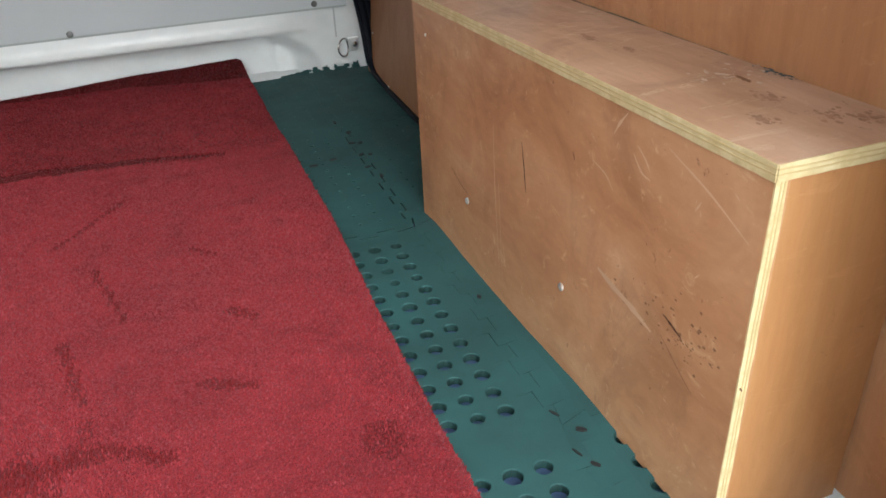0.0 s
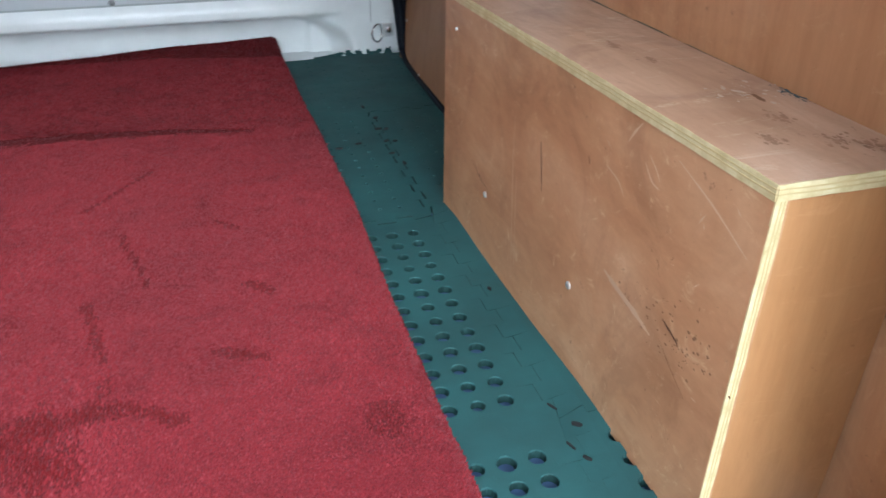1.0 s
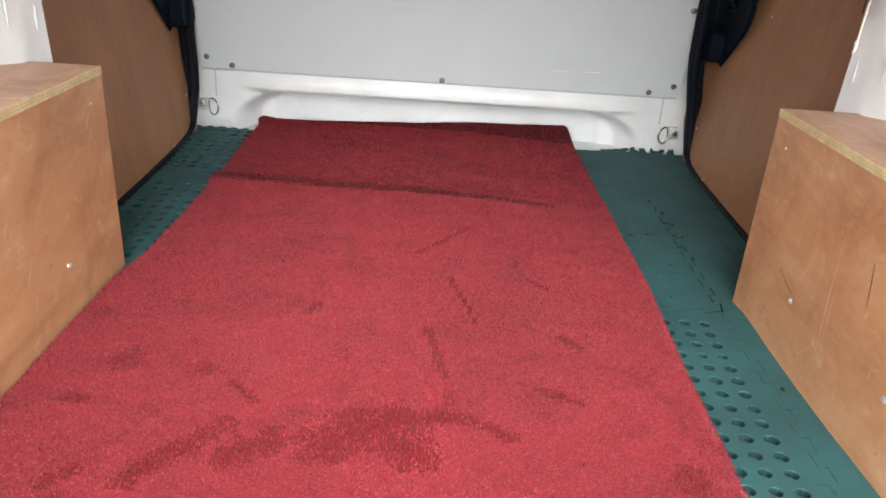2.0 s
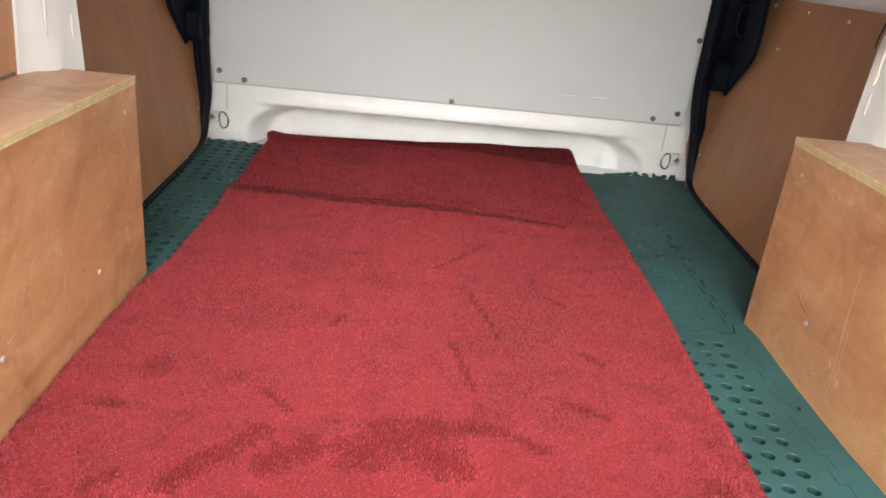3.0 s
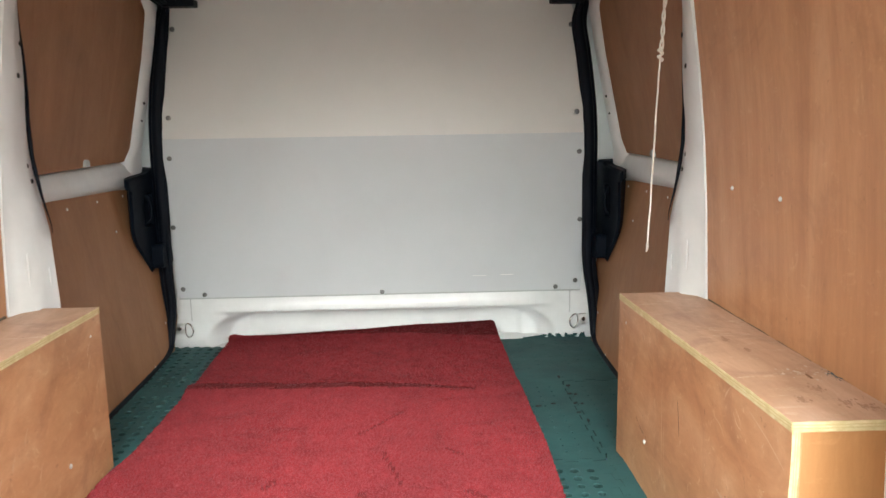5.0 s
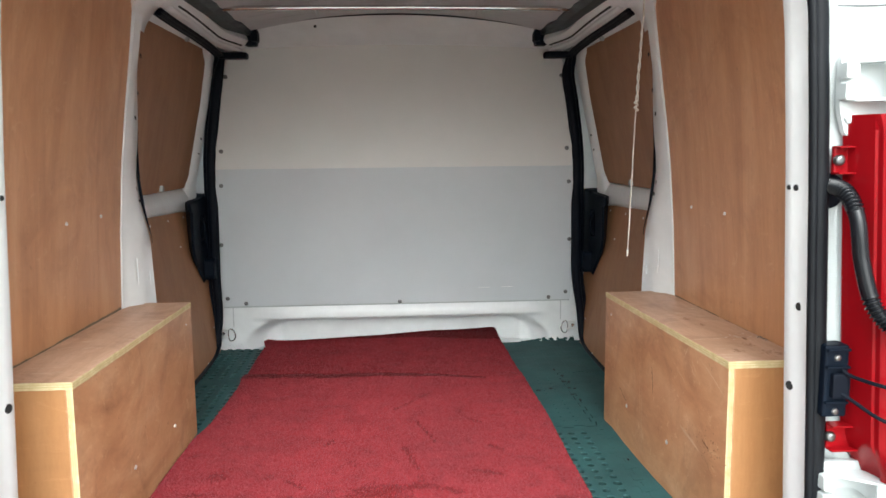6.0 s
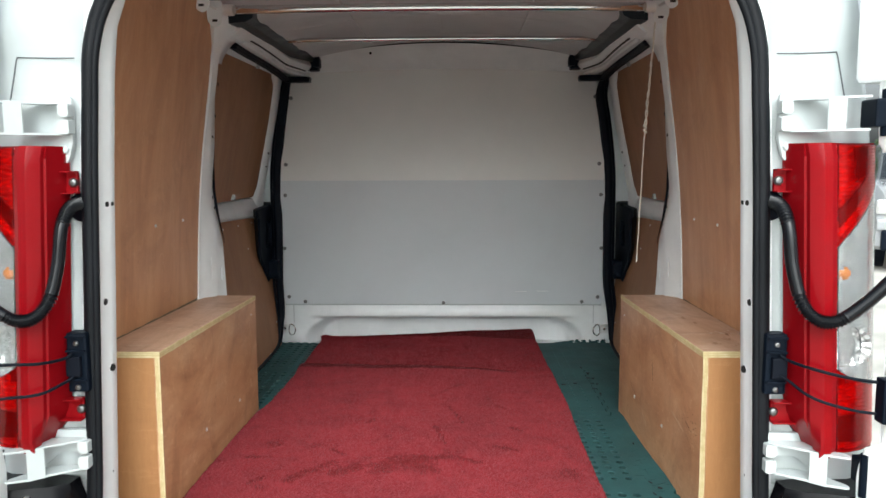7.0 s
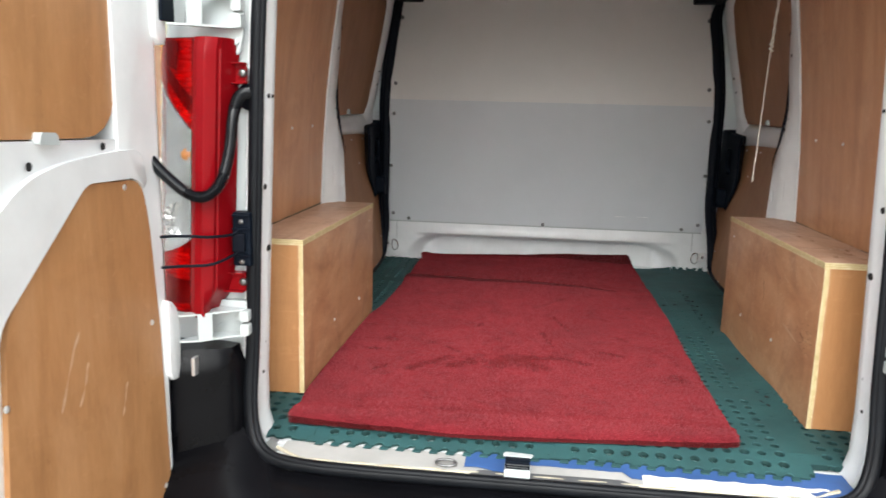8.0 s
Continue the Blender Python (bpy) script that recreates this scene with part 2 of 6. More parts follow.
def thing(name, base, label, category, group="", kind=""):
    ob = new(name)
    ob.empty_display_size = 0.1
    ob.location = base
    return tagged(ob, label, category, group, kind)


def smooth_by_angle(ob, degrees=40):
    me = ob.data
    for p in me.polygons:
        p.use_smooth = True
    me.set_sharp_from_angle(angle=radians(degrees))
    return ob


def box(bm, x0, x1, y0, y1, z0, z1, bevel=0.0, segs=2):
    vs = [bm.verts.new((x, y, z)) for x in (x0, x1) for y in (y0, y1) for z in (z0, z1)]
    fs = [(0, 1, 3, 2), (4, 6, 7, 5), (0, 4, 5, 1), (2, 3, 7, 6), (0, 2, 6, 4), (1, 5, 7, 3)]
    faces = [bm.faces.new([vs[i] for i in f]) for f in fs]
    if bevel:
        edges = list({e for f in faces for e in f.edges})
        bmesh.ops.bevel(bm, geom=edges, offset=bevel, segments=segs, profile=0.6, affect="EDGES")
    return vs


def loft(bm, rings, closed=True, caps=True):
    """Skin through rings of equally many points."""
    rows = [[bm.verts.new(p) for p in r] for r in rings]
    n = len(rows[0])
    for a, b in zip(rows, rows[1:]):
        for i in range(n if closed else n - 1):
            j = (i + 1) % n
            bm.faces.new((a[i], a[j], b[j], b[i]))
    if caps and closed:
        bm.faces.new(rows[0])
        bm.faces.new(rows[-1])
    return rows


def prism(bm, outline, axis, a, b, bevel=0.0, segs=2):
    """A flat outline pushed along an axis from a to b; the outline's pairs are the two other axes in order."""
    def at(p, t):
        return {"x": (t, p[0], p[1]), "y": (p[0], t, p[1]), "z": (p[0], p[1], t)}[axis]
    r0 = [bm.verts.new(at(p, a)) for p in outline]
    r1 = [bm.verts.new(at(p, b)) for p in outline]
    n = len(outline)
    f0, f1 = bm.faces.new(r0), bm.faces.new(r1)
    for i in range(n):
        bm.faces.new((r0[i], r0[(i + 1) % n], r1[(i + 1) % n], r1[i]))
    if bevel:
        bmesh.ops.bevel(bm, geom=list(f0.edges) + list(f1.edges), offset=bevel, segments=segs, profile=0.6, affect="EDGES")


def rounded(points, radii, n=5):
    """A closed outline with its corners rounded."""
    out = []
    m = len(points)
    for i, p in enumerate(points):
        r = radii if isinstance(radii, (int, float)) else radii[i]
        p = Vector(p)
        a, b = Vector(points[i - 1]) - p, Vector(points[(i + 1) % m]) - p
        r = min(r, a.length * 0.45, b.length * 0.45)
        if r <= 0:
            out.append(tuple(p))
            continue
        s, e = p + a.normalized() * r, p + b.normalized() * r
        for k in range(n + 1):
            t = k / n
            out.append(tuple((1 - t) ** 2 * s + 2 * t * (1 - t) * p + t ** 2 * e))
    return out


def spline(points, n=8):
    """A smooth line through the points."""
    ps = [Vector(p) for p in points]
    ps = [ps[0] * 2 - ps[1]] + ps + [ps[-1] * 2 - ps[-2]]
    out = []
    for i in range(1, len(ps) - 2):
        p0, p1, p2, p3 = ps[i - 1:i + 3]
        for k in range(n):
            t = k / n
            out.append(0.5 * ((2 * p1) + (p2 - p0) * t + (2 * p0 - 5 * p1 + 4 * p2 - p3) * t * t + (3 * p1 - p0 - 3 * p2 + p3) * t ** 3))
    out.append(ps[-2])
    return out


def sweep(bm, line, radius, segs=10, flat=1.0, closed=False):
    """A tube along a line; radius is a number or a function of the way along (0 to 1)."""
    line = [Vector(p) for p in line]
    n = len(line)
    rings = []
    up = None
    for i, p in enumerate(line):
        if closed:
            d = (line[(i + 1) % n] - line[i - 1]).normalized()
        else:
            d = (line[min(i + 1, n - 1)] - line[max(i - 1, 0)]).normalized()
        if up is None:
            up = Vector((0, 0, 1)) if abs(d.z) < 0.9 else Vector((0, 1, 0))
        up = (up - d * up.dot(d)).normalized()
        side = d.cross(up)
        r = radius(i / (n - 1)) if callable(radius) else radius
        rings.append([p + side * (r * math.cos(2 * math.pi * k / segs)) + up * (r * flat * math.sin(2 * math.pi * k / segs)) for k in range(segs)])
    if closed:
        rings.append(rings[0])
    loft(bm, rings, True, not closed)
    if closed:
        bmesh.ops.remove_doubles(bm, verts=bm.verts, dist=1e-6)


def disc(bm, centre, normal, r, h, segs=14, dome=0.4):
    """A round button with a rounded rim."""
    q = Vector(normal).to_track_quat("Z", "Y").to_matrix()
    c = Vector(centre)
    rings = []
    for rr, hh in ((r, 0), (r, h * (1 - dome)), (r * 0.8, h * (1 - dome * 0.3)), (r * 0.4, h)):
        rings.append([c + q @ Vector((rr * math.cos(2 * math.pi * k / segs), rr * math.sin(2 * math.pi * k / segs), hh)) for k in range(segs)])
    loft(bm, rings)


SCREW_MESH = {}


def screw(parent, at, normal, r=0.0045, name="screw", material=None):
    """A domed screw head with a cross slot, sharing one mesh by size."""
    key = (round(r, 5), (material or STEEL).name)
    if key not in SCREW_MESH:
        bm = bmesh.new()
        disc(bm, (0, 0, -0.001), (0, 0, 1), r, 0.001 + r * 0.45, 12)
        for a in (0, 90):
            m = Matrix.Rotation(radians(a), 4, "Z")
            vs = box(bm, -r * 0.5, r * 0.5, -r * 0.1, r * 0.1, r * 0.40, r * 0.50)
            bmesh.ops.transform(bm, matrix=m, verts=vs)
        me = bpy.data.meshes.new("screw")
        bm.to_mesh(me)
        bm.free()
        me.materials.append(material or STEEL)
        SCREW_MESH[key] = me
    ob = new(name, SCREW_MESH[key])
    m = Matrix.Translation(at) @ Vector(normal).to_track_quat("Z", "Y").to_matrix().to_4x4()
    ob.parent = parent
    ob.matrix_parent_inverse = world_of(parent).inverted()
    ob.matrix_basis = m
    return ob


def lerp(table, z):
    """A value out of a table of (z, value), straight between the entries."""
    if z <= table[0][0]:
        return table[0][1]
    for (z0, v0), (z1, v1) in zip(table, table[1:]):
        if z <= z1:
            return v0 + (v1 - v0) * (z - z0) / (z1 - z0)
    return table[-1][1]


def ease(a, b, t):
    t = max(0.0, min(1.0, (t - a) / (b - a)))
    return t * t * (3 - 2 * t)


XC = 0.012          # the van's middle line towards its tail
SIDES = ((-1, "left"), (1, "right"))


def px(s, hx):
    return XC + s * hx


# half widths by height
SKIN = [(-0.45, 0.90), (-0.2, 0.945), (0.3, 0.955), (0.68, 0.945), (0.9, 0.925), (1.1, 0.897), (1.25, 0.865), (1.36, 0.82), (1.42, 0.76)]
QUARTER = [(0.0, 0.786), (0.4, 0.779), (0.6, 0.770), (0.77, 0.757), (0.9, 0.742), (1.0, 0.728), (1.1, 0.714), (1.2, 0.702), (1.29, 0.690), (1.38, 0.676)]
POST_B = [(0.0, 0.786), (0.4, 0.779), (0.6, 0.770), (0.77, 0.757), (0.9, 0.742), (1.0, 0.726), (1.1, 0.711), (1.2, 0.697), (1.29, 0.688)]
POST_A = [(0.0, 0.72), (0.376, 0.727), (0.5, 0.732), (0.58, 0.735), (0.65, 0.751), (0.735, 0.763), (0.83, 0.764), (0.9, 0.759), (1.07, 0.738), (1.21, 0.703), (1.27, 0.68)]
OPENING = [(-0.03, 0.634), (0.02, 0.652), (0.12, 0.653), (0.4, 0.642), (0.6, 0.634), (0.8, 0.626), (1.0, 0.615), (1.1, 0.605), (1.17, 0.580), (1.22, 0.53)]
DOOR_CARD = [(0.0, 0.748), (0.3, 0.79), (0.6, 0.835), (0.65, 0.838)]
DOOR_TOP = [(0.6, 0.838), (0.69, 0.838), (0.87, 0.80), (1.02, 0.768), (1.2, 0.738), (1.28, 0.715)]
SEAL = [(0.0, 0.757), (0.3, 0.742), (0.6, 0.740), (0.8, 0.737), (1.0, 0.715), (1.19, 0.685)]


# ---------------------------------------------------------------- the van's shell
bm = bmesh.new()
box(bm, -0.93, 0.95, -1.99, 0.20, -0.075, -0.024)
box(bm, -0.60, 0.624, -2.03, -1.99, -0.075, -0.026)
floor = tagged(part("floor", bm, WHITE_LIT), "white painted van load floor under the mats", "floor", kind="structure")

walls = {}
for s, side in SIDES:
    zs = [-0.45 + 0.05 * i for i in range(38)]
    outer = [(px(s, lerp(SKIN, z)), z) for z in zs]
    inner = [(px(s, lerp(SKIN, z) - 0.02), z) for z in zs]
    bm = bmesh.new()
    prism(bm, outer + inner[::-1], "y", -1.83, 0.25)
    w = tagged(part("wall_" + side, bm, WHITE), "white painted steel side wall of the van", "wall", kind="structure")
    smooth_by_angle(w)
    walls[s] = w
    # added panel that stops outside light leaking between the bulkhead and side door
    bm = bmesh.new()
    x0, x1 = sorted((px(s, 0.765), px(s, 0.945)))
    box(bm, x0, x1, 0.046, 0.064, -0.07, 1.42)
    part("leak_panel", bm, WHITE_LIT, w, "white panel added to close a light leak")
    # middle post between the sliding door and the rear quarter
    rings = []
    for i in range(28):
        z = 0.0 + 1.27 * i / 27
        a, b = lerp(POST_A, z), lerp(POST_B, z)
        crest = min(a, b) - 0.006 + 0.0065 * ease(0.86, 1.04, z) if z > 0.6 else a + (b - a) * 0.32 - 0.004
        yb = -1.072
        slim = 0.066 * ease(0.86, 1.14, z)
        rings.append([(px(s, a + 0.11), -0.900 - slim, z), (px(s, a + 0.012), -0.918 - slim, z), (px(s, a), -0.934 - slim, z), (px(s, crest + 0.001), -0.972 - slim * 0.7, z),
                      (px(s, crest), -1.012 - slim * 0.3, z), (px(s, b - 0.010), -1.040, z), (px(s, b - 0.003), yb, z), (px(s, b + 0.06), yb - 0.004, z)])
    bm = bmesh.new()
    loft(bm, rings)
    post = smooth_by_angle(part("middle_post", bm, WHITE_LIT, w, "white painted door post with punched holes"), 50)
    for z, yy in ((0.918, -1.005), (0.985, -1.005), (1.085, -1.01), (0.72, -0.965), (0.685, -0.96)):
        a, b = lerp(POST_A, z), lerp(POST_B, z)
        bm = bmesh.new()
        disc(bm, (px(s, min(a, b) - 0.0055), yy, z), (-s, 0, 0), 0.006, 0.0012, 10)
        part("punched_hole", bm, DARK, post)
    # pressed dimples at the post's foot
    for yy, z0, z1 in ((-0.957, 0.44, 0.485), (-1.035, 0.455, 0.53)):
        bm = bmesh.new()
        line = [(px(s, lerp(POST_A, z0) + (0.012 if yy < -1 else 0.004)), yy, z0 + (z1 - z0) * k / 6) for k in range(7)]
        sweep(bm, line, lambda t: 0.0005 + 0.0020 * math.sin(math.pi * t), 8)
        part("pressed_rib", bm, WHITE_LIT, post, smooth=True)
    # black rubber on the front edge of the post
    bm = bmesh.new()
    sweep(bm, [(px(s, lerp(POST_A, z) - 0.002), -0.927 - 0.066 * ease(0.86, 1.14, z), z) for z in [0.56 + 0.02 * k for k in range(34)]], lambda f: 0.001 + 0.0042 * ease(0.0, 0.25, f), 8)
    part("post_rubber", bm, BLACK_RUBBER, w, "black rubber edge strip", smooth=True)

    # rear pillar round the tail opening
    rings = []
    for i in range(44):
        z = -0.03 + 1.25 * i / 43
        o = lerp(OPENING, z)
        rings.append([(px(s, o + 0.16), -1.958, z), (px(s, o + 0.004), -1.958, z), (px(s, o), -1.966, z), (px(s, o + 0.001), -1.99, z), (px(s, o + 0.004), -1.998, z),
                      (px(s, o + 0.006), -2.026, z), (px(s, o + 0.030), -2.030, z), (px(s, o + 0.16), -2.020, z)])
    bm = bmesh.new()
    loft(bm, rings)
    rp = smooth_by_angle(part("rear_pillar", bm, WHITE_LIT, w, "white painted rear door pillar"), 50)
    for z, yy, r in ((0.755, -1.995, 0.0055), (0.755, -1.978, 0.0045), (0.56, -2.005, 0.007), (0.42, -1.985, 0.008), (0.20, -1.99, 0.005), (0.13, -1.995, 0.004)):
        bm = bmesh.new()
        o = lerp(OPENING, z)
        dx = 0.0003 if yy > -1.99 else (0.003 if yy > -2.0 else 0.0045)
        disc(bm, (px(s, o + dx), yy, z), (-s, -0.35, 0), r, 0.0015, 10)
        part("punched_hole", bm, DARK, rp)

# tail header above the doors, roof and lining
bm = bmesh.new()
box(bm, px(-1, 0.70), px(1, 0.70), -2.03, -1.93, 1.20, 1.42, 0.02)
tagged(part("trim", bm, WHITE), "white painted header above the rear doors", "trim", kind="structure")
bm = bmesh.new()
rows = []
for y in [-2.0 + 0.05 * k for k in range(46)]:
    low, high = [], []
    for k in range(25):
        x = -0.74 + 1.48 * k / 24
        z = 1.345 - 0.075 * (x / 0.62) ** 2
        z += 0.095 * ease(-1.02, -1.22, y) - 0.004 * abs(math.sin(y * math.pi / 0.29))
        low.append((XC + x, y, z))
        high.append((XC + x, y, 1.47 - 0.07 * (x / 0.7) ** 2))
    rows.append(low + high[::-1])
loft(bm, rows)
for x in (-0.30, 0.0, 0.30):
    box(bm, XC + x - 0.004, XC + x + 0.004, -1.15, -0.2, 1.345 - 0.075 * (x / 0.62) ** 2 - 0.007, 1.36)
for y in (-0.93, -0.78, -0.40, -0.27):
    rib = []
    for k in range(21):
        x = -0.52 + 1.04 * k / 20
        z = 1.345 - 0.075 * (x / 0.62) ** 2 - 0.004 * abs(math.sin(y * math.pi / 0.29))
        rib.append([(XC + x, y - 0.016, z + 0.002), (XC + x, y - 0.005, z - 0.0028), (XC + x, y + 0.005, z - 0.0028), (XC + x, y + 0.016, z + 0.002)])
    loft(bm, rib)
ceiling = tagged(part("ceiling", bm, HEADLINING, smooth=False), "grey van roof lining with shallow pressed ribs", "ceiling", kind="structure")
smooth_by_angle(ceiling)

# ---------------------------------------------------------------- bulkhead
BULK_Y = [(0.16, 0.004), (0.45, -0.045), (0.752, -0.098), (1.12, -0.034), (1.28, -0.004)]
BULK_W = [(0.16, 0.731), (0.30, 0.741), (0.45, 0.745), (0.752, 0.716), (0.85, 0.716), (1.12, 0.697), (1.28, 0.67)]
bm = bmesh.new()
rows = []
for j in range(47):
    z = -0.03 + 0.24 * j / 46
    row = []
    for k in range(161):
        x = -0.80 + 1.60 * k / 160
        far = max(0.0, abs(x) - 0.47) / 0.185
        sd = 0.112 * (1 - math.hypot(far, max(z, 0.0) / 0.112))
        hollow = ease(-0.003, 0.030 + 0.025 * min(1.0, far), sd)
        lip = ease(0.100, 0.122, z) * (1 - ease(0.50, 0.66, abs(x))) * (1 - 0.5 * ease(0.135, 0.185, z))
        step = ease(0.535, 0.520, abs(x)) * hollow
        y = 0.036 + 0.098 * hollow + 0.014 * step - 0.030 * lip
        row.append(bm.verts.new((x, y, z)))
    rows.append(row)
for a, b in zip(rows, rows[1:]):
    for k in range(160):
        bm.faces.new((a[k], a[k + 1], b[k + 1], b[k]))
wall_front = part("wall_front", bm, WHITE_LIT, smooth=True)
tagged(wall_front, "white painted steel bulkhead with a pressed recess at its foot", "wall", kind="structure")
for x in (-0.702, 0.702):
    bm = bmesh.new()
    box(bm, x - 0.0022, x + 0.0022, 0.0345, 0.0375, 0.082, 0.186, 0.0008)
    part("panel_seam", bm, HEADLINING, wall_front, "thin grey seam in the bulkhead")
bm = bmesh.new()
rings = []
for z in [0.17 + 0.04 * k for k in range(31)]:
    y = lerp(BULK_Y, z) + 0.012
    rings.append([(-0.735, y, z), (0.735, y, z), (0.735, y + 0.03, z), (-0.735, y + 0.03, z)])
loft(bm, rings)
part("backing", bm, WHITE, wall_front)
# plates added against outside light leaking past the sheet edges
for s, side in SIDES:
    bm = bmesh.new()
    x0, x1 = sorted((s * 0.70, s * 0.82))
    box(bm, x0, x1, 0.028, 0.045, 0.19, 1.32)
    part("closing_plate", bm, WHITE_LIT, wall_front, "white plate added behind the seal to block light")
# top cross beam that the sheet runs up to
bm = bmesh.new()
rings = []
for k in range(33):
    x = -0.66 + 1.32 * k / 32
    zt = 1.342 - 0.058 * (x / 0.60) ** 2
    rings.append([(x, -0.02, 1.25 - 0.02 * (x / .6) ** 2), (x, -0.045, 1.280 - 0.03 * (x / .6) ** 2), (x, -0.145, zt - 0.012), (x, -0.165, zt), (x, 0.06, zt + 0.03), (x, 0.06, 1.22)])
loft(bm, rings)
beam = smooth_by_angle(part("top_beam", bm, WHITE_LIT, wall_front, "pale painted roof beam over the bulkhead"), 35)
bm = bmesh.new()
sweep(bm, [(-0.60 + 1.2 * k / 24, -0.168, 1.339 - 0.058 * ((-0.60 + 1.2 * k / 24) / 0.60) ** 2) for k in range(25)], 0.004, 8)
part("beam_seal", bm, BLACK_RUBBER, wall_front, "thin black rubber strip", smooth=True)
bm = bmesh.new()
disc(bm, (-0.305, -0.128, 1.300), (0, -1, -0.6), 0.006, 0.002, 10)
part("punched_hole", bm, DARK, beam)


def bulkhead_sheet():
    """The folded grey sheet: a thin closed skin that follows the fold."""
    t = thing("bulkhead_panel", (0, 0, 0.18), "folded grey sheet panel screwed over the bulkhead", "panel")
    lower = [(0.178 + 0.574 * k / 14) for k in range(15)]
    upper = [(0.752 + 0.525 * k / 12) for k in range(13)]
    for name, zs, off in (("lower_sheet", lower, 0.0), ("upper_sheet", upper, 0.003)):
        rings = []
        for z in zs:
            w, y = lerp(BULK_W, z), lerp(BULK_Y, z) + off
            rings.append([(-w, y, z), (w, y, z), (w, y + 0.005, z), (-w, y + 0.005, z)])
        bm = bmesh.new()
        loft(bm, rings)
        part(name, bm, GREY_PANEL if off == 0 else GREY_UPPER, t)
    for z, x in ((0.190, -0.638), (0.190, 0.641), (0.185, 0.004), (0.213, -0.713), (0.213, 0.713), (0.444, -0.719), (0.444, 0.718), (0.687, -0.700), (0.687, 0.704),
                 (0.823, -0.694), (0.823, 0.694), (1.118, -0.675), (1.118, 0.680)):
        screw(t, (x, lerp(BULK_Y, z) - 0.001, z), (0, -1, 0.0), 0.0085, "bolt", BOLT_STEEL)
    for x0, x1, z in ((0.335, 0.385, 0.238), (0.435, 0.485, 0.240)):
        bm = bmesh.new()
        box(bm, x0, x1, lerp(BULK_Y, z) - 0.0006, lerp(BULK_Y, z) + 0.001, z, z + 0.0018)
        part("scuff_mark", bm, STEEL, t)
    return t


bulkhead_sheet()


def tie_ring(s, x):
    t = thing("tie_down_ring", (x, 0.03, 0.03), "steel lashing ring on a bolted bracket", "tie ring", "lashing rings")
    bm = bmesh.new()
    box(bm, x - 0.016, x + 0.016, 0.022, 0.034, 0.038, 0.078, 0.004)
    part("bracket", bm, STEEL, t)
    bm = bmesh.new()
    disc(bm, (x + s * 0.004, 0.023, 0.058), (0, -1, 0), 0.008, 0.007, 10)
    part("bolt", bm, CHROME, t)
    bm = bmesh.new()
    c = Vector((x - s * 0.030, 0.012, 0.054))
    line = []
    for k in range(24):
        a = 2 * math.pi * k / 24
        line.append(c + Vector((0.021 * math.cos(a) * (1 if s * math.cos(a) < 0 else 0.62), 0.010 * math.cos(a) * s, 0.026 * math.sin(a))))
    sweep(bm, line, 0.0028, 8, closed=True)
    part("ring", bm, CHROME, t, smooth=True)


tie_ring(-1, -0.741)
tie_ring(1, 0.748)


